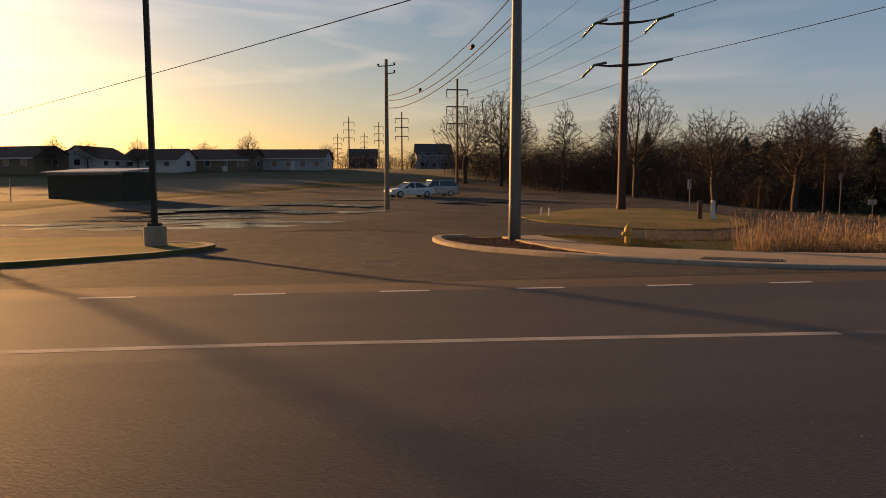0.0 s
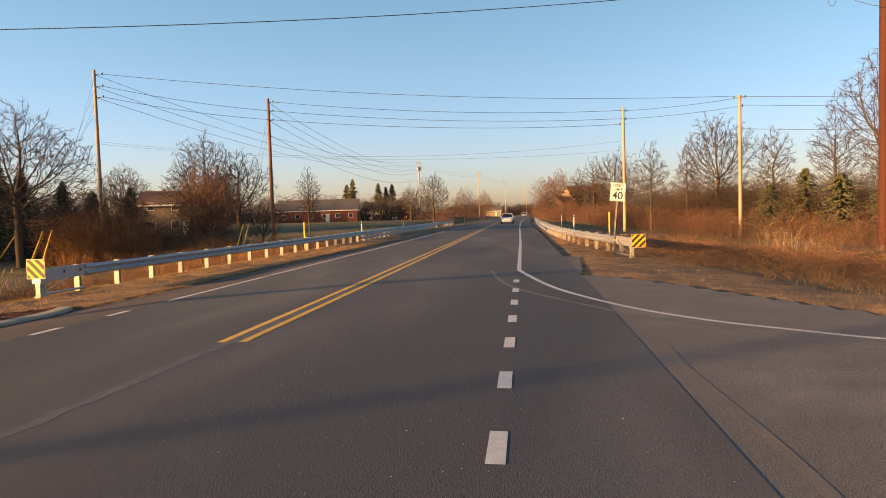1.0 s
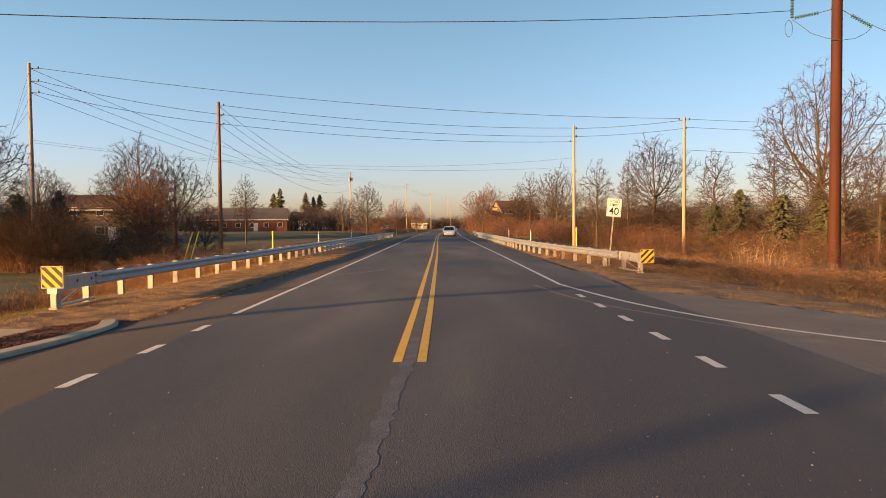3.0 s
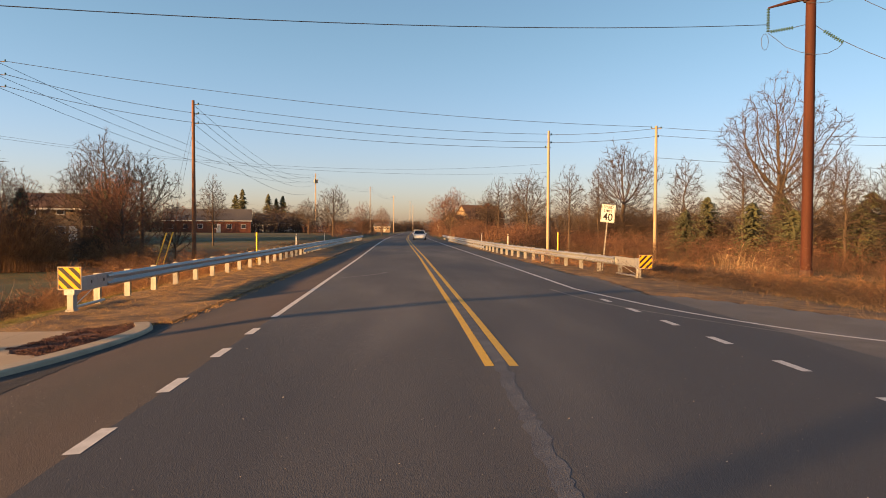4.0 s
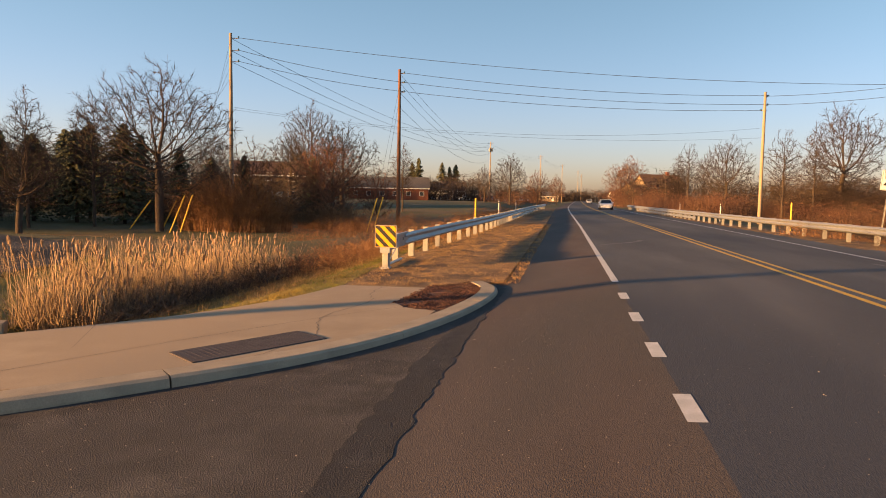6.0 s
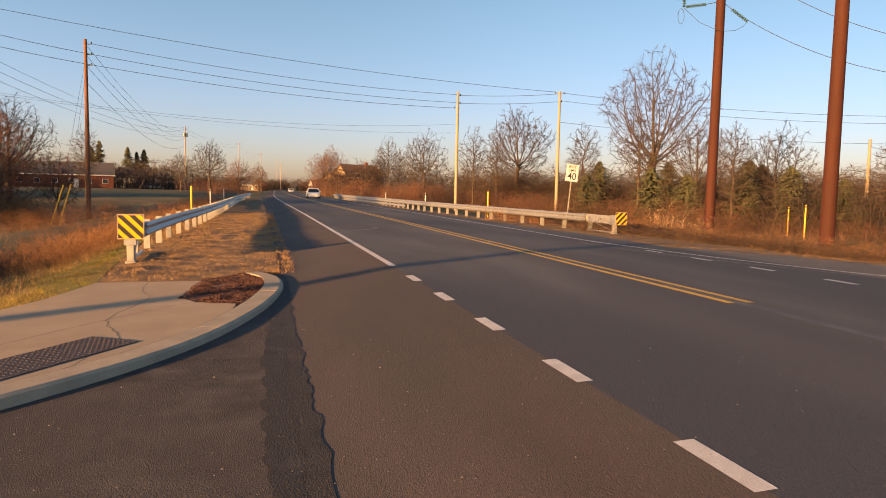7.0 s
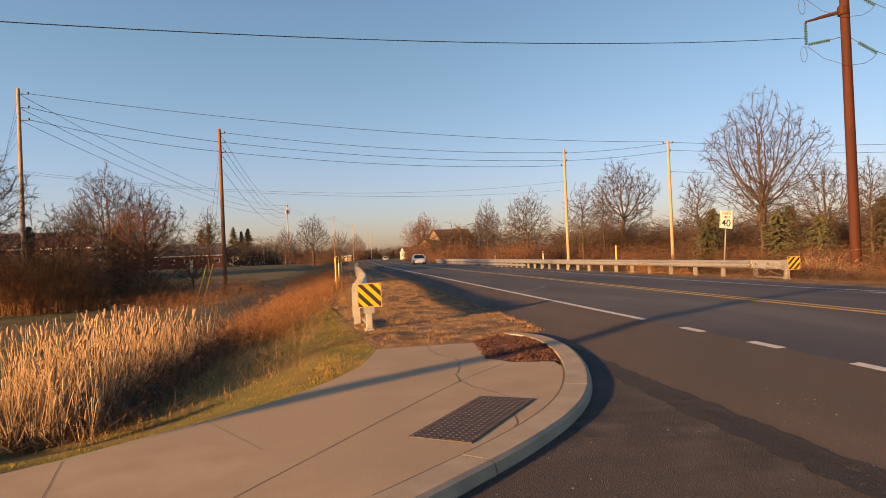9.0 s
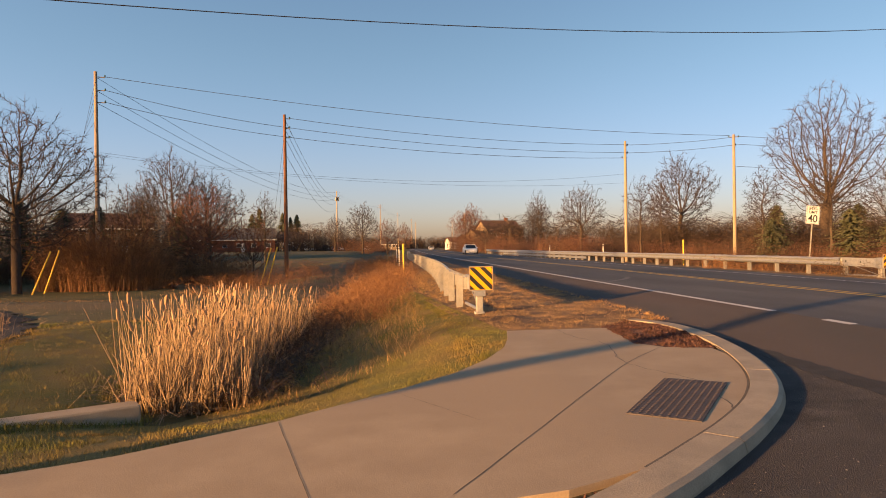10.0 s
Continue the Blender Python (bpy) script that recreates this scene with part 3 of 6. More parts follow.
def mulch_bed(poly, seed, label, lower):
    root = thing("mulch_bed", label, "mulch bed", kind="structure")
    h = lambda x, y: kerb_top(x, y) - lower + .03 * noise.noise((x * 4, y * 4, 1))
    ob = new("mulch", flat(poly, h, "mulch", M["mulch"], .15))
    ob.parent = root
    rnd = random.Random(seed)
    xs, ys = [p[0] for p in poly], [p[1] for p in poly]
    b = Buf()
    made = 0
    while made < 4200:
        x, y = rnd.uniform(min(xs), max(xs)), rnd.uniform(min(ys), max(ys))
        if not inside(x, y, poly):
            continue
        made += 1
        a, l, w, z = rnd.uniform(0, 6.3), rnd.uniform(.008, .022), rnd.uniform(.004, .008), h(x, y) + rnd.uniform(0, .008)
        c, s = math.cos(a), math.sin(a)
        t = rnd.uniform(-.02, .02)
        b.add([(x - c * l + s * w, y - s * l - c * w, z - t), (x + c * l + s * w, y + s * l - c * w, z + t), (x + c * l - s * w, y + s * l + c * w, z + t + .008),
               (x - c * l - s * w, y - s * l + c * w, z - t + .008), (x, y, z + .014)], [(0, 1, 4), (1, 2, 4), (2, 3, 4), (3, 0, 4)])
    tagged(part("mulch_chips", b, M["mulch_chip"], root), kind="stuff")


mulch_bed(BED1, 3, "red-brown bark mulch bed inside the kerb", .02)
mulch_bed(BED2, 4, "red-brown bark mulch bed round a pole", .05)


def tactile_mat():
    # corners of the plate
    a, bq, c, d = Vector((-4.27, -6.46, 0)), Vector((-3.42, -5.16, 0)), Vector((-3.90, -4.82, 0)), Vector((-4.73, -6.10, 0))
    root = thing("tactile_plate", "dark brown tactile warning plate set in the pavement", "paving plate")
    pt = lambda u, v: a.lerp(bq, u).lerp(d.lerp(c, u), v)
    g = Buf()
    ring = [pt(0, 0), pt(1, 0), pt(1, 1), pt(0, 1)]
    g.rings([[(p.x, p.y, walk_top(p.x, p.y) + dz) for p in ring] for dz in (-.03, .009)])
    part("plate", g, M["mat_iron"], root)
    g = Buf().rings([[(r * math.cos(q * 1.0472), r * math.sin(q * 1.0472), h) for q in range(6)] for r, h in ((.016, -.004), (.011, .005))])
    stud = g.mesh("stud", M["mat_iron"])
    for i in range(24):
        for j in range(10):
            p = pt((i + .5) / 24, (j + .5) / 10)
            o = new("stud", stud)
            o.parent, o.location = root, (p.x, p.y, walk_top(p.x, p.y) + .008)


tactile_mat()

# manhole in the driveway
mh = thing("manhole_cover", "round grey iron manhole cover in the driveway", "manhole", -5.6, -13.0, paved(-5.6, -13.0))
part("rim_ring", Buf().lathe([(.40, -.05), (.40, .008), (.36, .012), (.355, .004)], 24), M["scar"], mh)
part("lid", Buf().lathe([(.35, -.04), (.35, .006), (.02, .009)], 24), M["mat_iron"], mh)


# ---- puddles ----
def puddle(x, y, rx, ry, seed, rot=0):
    rnd = random.Random(seed)
    ph = [rnd.uniform(0, 6.3) for _ in range(4)]
    pts = []
    for i in range(40):
        a = 2 * math.pi * i / 40
        r = 1 + .28 * math.sin(2 * a + ph[0]) + .2 * math.sin(3 * a + ph[1]) + .14 * math.sin(5 * a + ph[2]) + .1 * math.sin(9 * a + ph[3])
        u, v = rx * r * math.cos(a), ry * r * math.sin(a)
        c, s = math.cos(rot), math.sin(rot)
        pts.append((x + u * c - v * s, y + u * s + v * c))
    z = max(ground(x, y), ground(x + rx * .7, y), ground(x - rx * .7, y)) + .012
    g = Buf()
    g.v = [(px, py, z) for px, py in pts] + [(x, y, z)]
    g.f = [(i, (i + 1) % 40, 40) for i in range(40)]
    whole("puddle", g, M["water"], "shallow still rain puddle on the gravel", "puddle", "puddles in the car park", "structure")


for k, (x, y, rx, ry) in enumerate([(-20.5, -21.5, 1.0, 2.6), (-21.5, -18.2, 1.2, 2.2), (-23.8, -27.5, 1.0, 2.0), (-27, -24.8, 1.2, 2.6), (-29.5, -19.8, 2.2, 3.0), (-38, -21, 3.0, 4.0),
                                    (-41, -13.2, 3.4, 1.6), (-46, -5.4, 2.6, 1.4), (-34, -17, 2.4, 2.0), (-25.5, -21.5, 1.2, 1.6), (-50, -1, 2.4, 1.2), (-24, -15.4, .8, 1.4), (-36, -25.5, 2.6, 2.4), (-22.5, -24.5, 1.0, 2.2), (-24.6, -18.2, 1.3, 2.6), (-31, -23.5, 1.6, 3.0), (-44, -17, 2.4, 3.4), (-52, -12, 2.5, 2.6), (-33, -13, 1.6, 1.4)]):
    puddle(x, y, rx, ry, 20 + k, .25)


# ---- guard rails ----
WBEAM = [(0, .155), (.018, .15), (.07, .11), (.075, .085), (.02, .03), (.0, 0), (.02, -.03), (.075, -.085), (.07, -.11), (.018, -.15), (0, -.155)]


def beam(line, zs, side, scale=1.0):
    """A corrugated rail along a line; side: +1 shows its waves to +x."""
    rings = []
    for p, z in zip(line, zs):
        front = [(p.x + side * d * scale, p.y, z + h * scale) for d, h in WBEAM]
        back = [(p.x + side * (d * scale - .006), p.y, z + h * scale) for d, h in reversed(WBEAM)]
        rings.append(front + back)
    b = Buf()
    return b.rings(rings)


def post_mesh():
    b = Buf()
    b.box(-.075, .075, -.05, -.042, -.9, .76)
    b.box(-.075, .075, .042, .05, -.9, .76)
    b.box(-.004, .004, -.042, .042, -.9, .76)
    return b.mesh("post", M["galv_post"])


def block_mesh(side):
    return Buf().box(min(.076 * side, .196 * side), max(.076 * side, .196 * side), -.04, .04, .44, .72, .008).mesh("block", M["galv_post"])


POST = post_mesh()


def striped_panel(root, size, slope, z0, y, x, parent_name="marker_panel", tilt=0):
    """Yellow plate with slanting black stripes and a thin grey rim."""
    h = size / 2
    g = Buf().box(x - h, x + h, y - .012, y, z0, z0 + size, .012)
    panel = part(parent_name, g, M["sign_yellow"], root, "yellow plate with slanting black stripes")
    w = size / 8.0
    for k in range(-3, 4):
        c = (k + .12) * size / 2.05
        # band between the lines u + s*v = c-w and c+w, cut to the square
        poly = [(-h, -h), (h, -h), (h, h), (-h, h)]
        for sgn, lim in ((1, c + w), (-1, -(c - w))):
            out = []
            for i in range(len(poly)):
                p, q = poly[i - 1], poly[i]
                fp, fq = sgn * (p[0] + slope * p[1]) - lim, sgn * (q[0] + slope * q[1]) - lim
                if fp <= 0:
                    out.append(p)
                if fp * fq < 0:
                    t = fp / (fp - fq)
                    out.append((p[0] + (q[0] - p[0]) * t, p[1] + (q[1] - p[1]) * t))
            poly = out
            if not poly:
                break
        if len(poly) < 3:
            continue
        e = .97
        pts = [(x + u * e, z0 + h + v * e) for u, v in poly]
        b = Buf()
        b.rings([[(u, y - .0165, v) for u, v in pts], [(u, y - .0125, v) for u, v in pts]])
        part("stripe", b, M["sign_black"], panel)
    rim = Buf()
    for a0, a1, b0, b1 in ((x - h - .012, x - h, z0 - .012, z0 + size + .012), (x + h, x + h + .012, z0 - .012, z0 + size + .012), (x - h, x + h, z0 - .012, z0), (x - h, x + h, z0 + size, z0 + size + .012)):
        rim.box(a0, a1, y - .014, y + .002, b0, b1)
    part("rim", rim, M["galv_post"], panel)
    return panel


def guard_rail(name, label, xs, ys, side, end_y, slope, sub):
    """xs over ys: the line of the posts. side: the way the rail faces."""
    root = thing(name, label, "guard rail")
    x_at = lambda y: float(np.interp(y, ys, xs)) + bend(y)
    gz = lambda x, y: ground(x, y)
    top = .60
    y0, y1 = ys[0], end_y
    yy = [y0 + 1.9 * k for k in range(int((y1 - y0) / 1.9) + 1)]
    blk = block_mesh(side)
    for k, y in enumerate(yy):
        x = x_at(y)
        if k == 0:
            continue
        o = new("post", POST)
        o.parent, o.location = root, (x, y, gz(x, y))
        o2 = new("block", blk)
        o2.parent, o2.location = root, (x, y, gz(x, y))
    line = [Vector((x_at(y) + side * .2, y, 0)) for y in yy[1:]]
    zs = [gz(p.x - side * .2, p.y) + top for p in line]
    seg = 4
    for a in range(0, len(line) - 1, seg):
        part("rail", beam(line[a:a + seg + 1], [z + (.004 if (a // seg) % 2 else 0) for z in zs[a:a + seg + 1]], side), M["galv"], root, "corrugated galvanised rail" if a == 0 else "")
    low = [(p, z) for p, z in zip(line, zs) if sub[0] < p.y < sub[1]]
    part("lower_rail", beam([p for p, _ in low], [z - .32 for _, z in low], side, .62), M["galv"], root)
    # end terminal: flat channel, impact head, short post on a strut
    x, y = x_at(y0), y0
    g = gz(x, y)
    xe, ye = x_at(yy[1]) + side * .2, yy[1]
    zr = gz(xe, ye) + top
    ch = Buf()
    ch.rings([[(xx + dx, q, zz + dz) for dx, dz in ((-.03, -.16), (.03, -.16), (.03, .16), (-.03, .16))] for xx, q, zz in ((xe, ye + .35, zr), (x + side * .2, y + .25, g + top))])
    chan = part("end_channel", ch, M["galv"], root, "flat grey steel end channel")
    for f in (.28, .62):
        px, py = xe + (x + side * .2 - xe) * f, ye + .35 + (y + .25 - ye - .35) * f
        pz = zr + (g + top - zr) * f
        part("slot", Buf().box(px + side * .031 - .003, px + side * .031 + .003, py - .035, py + .035, pz - .02, pz + .05), M["sign_black"], chan)
    hd = Buf().rings([[(x + side * .2 + dx, y + q, g + top + dz) for dx, dz in ((-a, -c), (a, -c), (a, c), (-a, c))] for q, a, c in ((-.02, .11, .19), (.08, .11, .2), (.3, .05, .19), (.42, .04, .17))])
    part("impact_head", hd, M["galv"], root)
    foot = Buf().box(x + side * .2 - .07, x + side * .2 + .07, y + .02, y + .2, g - .5, g + .46, .012)
    foot.box(x + side * .2 - .1, x + side * .2 + .1, y - .01, y + .24, g - .5, g + .09, .012)
    part("end_post", foot, M["galv_post"], root, "pale chipped breakaway post")
    st = Buf().tube([(x + side * .2, y + .15, g + .12), (xe - side * .05, ye, gz(xe, ye) + .10)], .035, 6)
    part("strut", st, M["galv"], root)
    part("cable", Buf().tube([(x + side * .2, y + .2, g + .15), (xe, ye - .5, zr - .1)], .012, 5), M["galv"], root)
    return root, x + side * .2, y - .03, g


gl, px, py, pz = guard_rail("guard_rail", "galvanised steel guard rail on posts beside the road", [-5.0, -5.05, -5.0, -4.75, -4.6, -4.45, -4.3, -3.6], [2.5, 6, 10, 16, 22, 38, 70, 100], 1, 96, 1.0, (34, 78))
striped_panel(gl, .47, 1.0, .30, 2.47, -4.79)
gr, px, py, pz = guard_rail("guard_rail", "pale galvanised steel guard rail on posts, flared end", [11.25, 10.75, 10.3, 9.95, 9.55, 9.3, 9.3, 9.5], [12.0, 15, 18.4, 21.4, 27.9, 37, 62, 100], -1, 103, -1.0, (42, 84))
striped_panel(gr, .47, -1.0, .21, 11.97, 11.2)


# ---- signs, posts, hydrant ----
def letters(root, text, size, x, z, y, material, name="lettering"):
    cu = bpy.data.curves.new(name, "FONT")
    cu.body, cu.size, cu.align_x, cu.align_y, cu.extrude = text, size, "CENTER", "CENTER", .001
    cu.offset = size * .012
    ob = new(name, cu)
    cu.materials.append(material)
    ob.matrix_basis = pose(x, y, z, 90, 0, 0)
    ob.parent = root
    return ob


def speed_sign():
    x, y = 11.05, 16.25
    g = ground(x, y)
    root = thing("speed_sign", "white speed limit sign on a leaning steel post", "road sign", x - .12, y, g)
    root.matrix_basis = pose(x - .22, y, g, 0, 5.5, 4)
    h = 2.15
    p = Buf()
    p.rings([[(-.03, 0, z), (-.025, .012, z), (-.012, .03, z), (.012, .03, z), (.025, .012, z), (.03, 0, z), (.02, -.002, z), (.008, .02, z), (-.008, .02, z), (-.02, -.002, z)] for z in (-.6, h + .75)])
    part("post", p, M["galv_post"], root, "steel channel post")
    face = part("face", Buf().box(-.305, .305, -.02, -.008, h, h + .76, .0), M["sign_white"], root, "white reflective face with black border")
    b = Buf()
    for a0, a1, c0, c1 in ((-.285, .285, h + .735, h + .745), (-.285, .285, h + .015, h + .025), (-.285, -.275, h + .025, h + .735), (.275, .285, h + .025, h + .735)):
        b.box(a0, a1, -.0235, -.0205, c0, c1)
    part("border", b, M["sign_black"], face)
    letters(face, "SPEED", .165, 0, h + .645, -.0225, M["sign_black"])
    letters(face, "LIMIT", .165, 0, h + .485, -.0225, M["sign_black"])
    letters(face, "40", .44, 0, h + .215, -.0225, M["sign_black"])
    for z in (h + .1, h + .66):
        part("bolt", Buf().tube([(0, -.02, z), (0, -.03, z)], .009, 6), M["galv"], face)


speed_sign()


def marker_post(x, y, height, material, label, r=.045, cap="sign_black"):
    root = thing("marker_post", label, "marker post", x, y, ground(x, y), group="roadside marker posts")
    part("tube", Buf().lathe([(r, -.3), (r, height - .02), (r * .8, height)], 10), M[material], root)
    part("band", Buf().lathe([(r + .004, height - .16), (r + .004, height - .06)], 10), M[cap], root)


marker_post(-6.0, 27, 1.75, "guy_yellow", "yellow plastic pipeline marker post behind the rail", .05, "guy_yellow")
marker_post(-6.1, 42, 1.55, "post_white", "white plastic marker post behind the rail")
marker_post(-6.2, 62, 1.5, "post_white", "white plastic marker post behind the rail")
marker_post(12.7, 33, 1.75, "guy_yellow", "yellow plastic pipeline marker post behind the rail", .05, "guy_yellow")
marker_post(11.3, 46, 1.45, "post_white", "white plastic marker post behind the rail")
marker_post(11.3, 66, 1.45, "post_white", "white plastic marker post behind the rail")
marker_post(36.5, 32, 2.2, "guy_yellow", "yellow marker post in the rough grass", .05, "sign_black")
marker_post(34.4, 28, 2.4, "guy_yellow", "yellow marker post in the rough grass", .05, "sign_black")


def hydrant(x, y):
    root = thing("hydrant", "yellow cast-iron fire hydrant on the grass", "hydrant", x, y, ground(x, y) - .02)
    part("barrel", Buf().lathe([(.15, 0), (.15, .05), (.10, .06), (.10, .44), (.13, .45), (.13, .49), (.105, .5)], 14), M["hydrant"], root, smooth=False)
    part("bonnet", Buf().lathe([(.12, .5), (.115, .56), (.09, .62), (.05, .66), (.03, .665), (.03, .72)], 14), M["hydrant"], root)
    for a, r in ((0, .055), (math.pi, .055), (-math.pi / 2, .075)):
        c, s = math.cos(a), math.sin(a)
        part("outlet_cap", Buf().tube([(c * .08, s * .08, .38), (c * .17, s * .17, .38), (c * .2, s * .2, .38)], [r, r, r * .5], 10), M["hydrant"], root)


hydrant(-11.6, -4.9)


def lamp_post():
    x, y = -11.35, -19.08
    z = paved(x, y) + .1
    root = thing("lamp_post", "dark bronze square lamp post on a concrete footing", "street lamp", x, y, z)
    part("footing", Buf().lathe([(.31, -.3), (.31, .52), (.28, .56)], 20), M["kerb_concrete"], root, "round concrete footing")
    part("base_cover", Buf().box(-.17, .17, -.17, .17, .56, .64, .02), M["black_metal"], root)
    part("pole", Buf().rings([[(-r, -r, q), (r, -r, q), (r, r, q), (-r, r, q)] for r, q in ((.075, .6), (.065, 8.0))]), M["black_metal"], root)
    part("arm", Buf().tube([(0, 0, 7.85), (.1, .55, 7.95)], .035, 8), M["black_metal"], root)
    part("lamp_head", Buf().box(-.1, .35, .35, 1.05, 7.88, 8.0, .03), M["black_metal"], root)


lamp_post()


# ---- poles ----
def wood_pole(x, y, top, material, label, r=.16, arms=(), lean=(0, 0), cans=0, z=None):
    g = ground(x, y) if z is None else z
    root = thing("utility_pole", label, "utility pole", x, y, g, group="utility poles")
    h = top - g
    n = 6
    part("pole", Buf().tube([(lean[0] * k / n, lean[1] * k / n, -.8 + (h + .8) * k / n) for k in range(n + 1)], [r * (1.12 - .42 * k / n) for k in range(n + 1)], 10), M[material], root, smooth=True)
    for zz, dx, dy in arms:
        f = (zz - g) / h
        bx, by = lean[0] * f, lean[1] * f
        part("bracket", Buf().tube([(bx, by, zz - g), (bx + dx, by + dy, zz - g)], .035, 6), M["pole_grey"], root)
        part("insulator", Buf().lathe([(.03, zz - g), (.07, zz - g + .05), (.04, zz - g + .08), (.07, zz - g + .12), (.035, zz - g + .18)], 8, bx + dx, by + dy), M["insulator"], root)
    for k in range(cans):
        a = 2.1 * k
        part("transformer", Buf().lathe([(.05, h - 2.6), (.24, h - 2.55), (.25, h - 1.75), (.15, h - 1.65), (.05, h - 1.55)], 12, .38 * math.cos(a), .38 * math.sin(a)), M["galv_post"], root, "grey transformer can")
    return root


A, B_, C, D, E_ = (-28.5, 41.5, 14.6), (-15.5, 47.0, 12.45), (17.0, 56.6, 11.6), (27.4, 54.7, 11.95), (-21.4, 174, 16.4)
wood_pole(*A, "pole_grey", "tall weathered wooden pole rising out of red brush", .17, [(14.2, .6, .2), (13.2, .6, .2), (12.3, .6, .2)])
wood_pole(*B_, "pole_brown", "brown wooden utility pole in rough grass", .17, [(12.1, .4, .1), (11.3, .4, .1), (10.5, .4, .1)])
wood_pole(*C, "pole_light", "pale sunlit wooden utility pole among bare brush", .16, [(11.2, .3, .2), (10.4, .3, .2), (9.9, -.3, .1)])
wood_pole(*D, "pole_light", "pale sunlit wooden utility pole among bare trees", .17, [(11.7, .5, 0), (11.7, -.5, 0), (10.9, .3, .2)])
wood_pole(*E_, "pole_light", "pale utility pole with grey transformer cans", .18, [(16.0, .7, 0), (16.0, -.7, 0), (14.8, .7, 0)], cans=3)
for x, y, t in ((-11.6, 272, 19.0), (-3.6, 378, 20.5), (6.5, 470, 21), (21, 250, 14), (23, 330, 14), (8, 430, 17)):
    wood_pole(x, y, t, "pole_light", "distant pale utility pole beside the road", .17, [(t - .5, .9, 0), (t - .5, -.9, 0), (t - 1.4, .9, 0), (t - 1.4, -.9, 0)])
wood_pole(52, 40, 7.0, "pole_light", "pale wooden pole behind bare brush", .17)
wood_pole(39.2, 24.2, 5.6, "pole_light", "short pale wooden pole with a crossarm", .15, [(5.0, .5, .2), (5.0, -.5, -.2)])
wood_pole(-36.5, -11.0, 9.3, "pole_grey", "grey wooden pole with cables at the car park", .15, [(8.9, .35, .5), (8.9, -.35, -.5), (8.4, .35, .5)])
wood_pole(-12.3, -8.4, 11.0, "lightpole", "stout grey pole standing in mulch beside the kerb", .185, z=-.42)
wood_pole(-12.2, -25.2, 10.0, "pole_grey", "grey wooden pole beside the grass island", .075)


def insulator_string(root, p, q, n=9, r=.09):
    b = Buf()
    p, q = Vector(p), Vector(q)
    pts, rad = [], []
    for k in range(n):
        for f, rr in ((.05, .022), (.35, r), (.65, r * .9), (.7, .022)):
            pts.append(p.lerp(q, (k + f) / n))
            rad.append(rr)
    part("insulator_string", b.tube(pts, rad, 7), M["insulator"], root, "grey-green disc insulator string")


def steel_pole(name, label, x, y, top, r0, r1, levels, arms, material="corten", z=None):
    """levels: heights of the arms; arms: reach of each arm in (x, y)."""
    g = ground(x, y) if z is None else z
    root = thing(name, label, "transmission pole", x, y, g, group="steel transmission poles")
    h = top - g
    part("shaft", Buf().tube([(0, 0, -.8), (0, 0, 0), (0, 0, h * .5), (0, 0, h)], [r0 * 1.02, r0, (r0 + r1) / 2, r1], 12), M[material], root, smooth=True)
    part("base_collar", Buf().lathe([(r0 + .05, -.6), (r0 + .05, .35), (r0 + .01, .4)], 12), M["corten_dark"], root)
    for zz in levels:
        for dx, dy in arms:
            L = math.hypot(dx, dy)
            part("arm", Buf().tube([(0, 0, zz - g - .25), (dx * .5, dy * .5, zz - g - .05), (dx, dy, zz - g + .1)], [.13, .1, .06], 8), M[material], root)
            insulator_string(root, (dx, dy, zz - g + .05), (dx * 1.0, dy * 1.0, zz - g - 1.25))
    return root


T1, T2, T3, TW = (28.15, 30.0), (20.0, 11.0), (36.9, 20.2), (-36.5, 5.2)
p1 = steel_pole("transmission_pole", "tall rust-red weathering steel transmission pole", *T1, 30, .35, .26, [], [])
p2 = steel_pole("transmission_pole", "tall rust-red weathering steel pole in rough grass", *T2, 24, .30, .21, [], [])
p3 = steel_pole("transmission_pole", "rust-red steel pole with three short arms", *T3, 13.4, .30, .2, [9.2, 10.9, 12.6], [(1.9, .5)])
p4 = steel_pole("transmission_pole", "dark brown steel pole with crossarms in silhouette", *TW, 19, .30, .2, [9.3, 12.1, 15.0], [], "corten_dark")
for zz in (16.6, 19.8, 23.0):        # a drooping arm, strain strings on both sides, slack jumpers
    zz -= ground(*T1)
    part("arm", Buf().tube([(0, 0, zz - .18), (-1.3, .3, zz - .45), (-2.47, .58, zz - .74)], [.15, .11, .06], 8), M["corten"], p1)
    part("arm_plate", Buf().tube([(-.1, .02, zz - .45), (-.1, .02, zz + .12)], .36, 10), M["corten"], p1)
    insulator_string(p1, (-2.47, .58, zz - .76), (-2.47, .58, zz - 2.3), 9, .115)
    insulator_string(p1, (-2.35, .55, zz - 2.26), (-.98, .23, zz - 2.05), 9, .115)
    insulator_string(p1, (.75, -.2, zz - 2.35), (1.95, -.35, zz - 3.1), 9, .125)
    part("link", Buf().tube([(-.98, .23, zz - 2.05), (-.3, .07, zz - 1.9)], .022, 5), M["wire"], p1)
    part("link", Buf().tube([(.3, 0, zz - 1.95), (.75, -.2, zz - 2.35)], .022, 5), M["wire"], p1)
    part("jumper", Buf().tube([(-2.47, .58, zz - 2.35), (-2.0, .45, zz - 2.75), (-1.5, .2, zz - 3.3), (-.8, -.3, zz - 3.75), (0, -.6, zz - 3.95), (.8, -.55, zz - 3.85), (1.5, -.45, zz - 3.5), (1.95, -.35, zz - 3.12)], .016, 5), M["wire"], p1)
    part("jumper_loop", Buf().tube([(-2.66 + .24 * math.cos(a * .524), .6, zz - 2.9 + .52 * math.sin(a * .524)) for a in range(13)], .016, 5), M["wire"], p1)
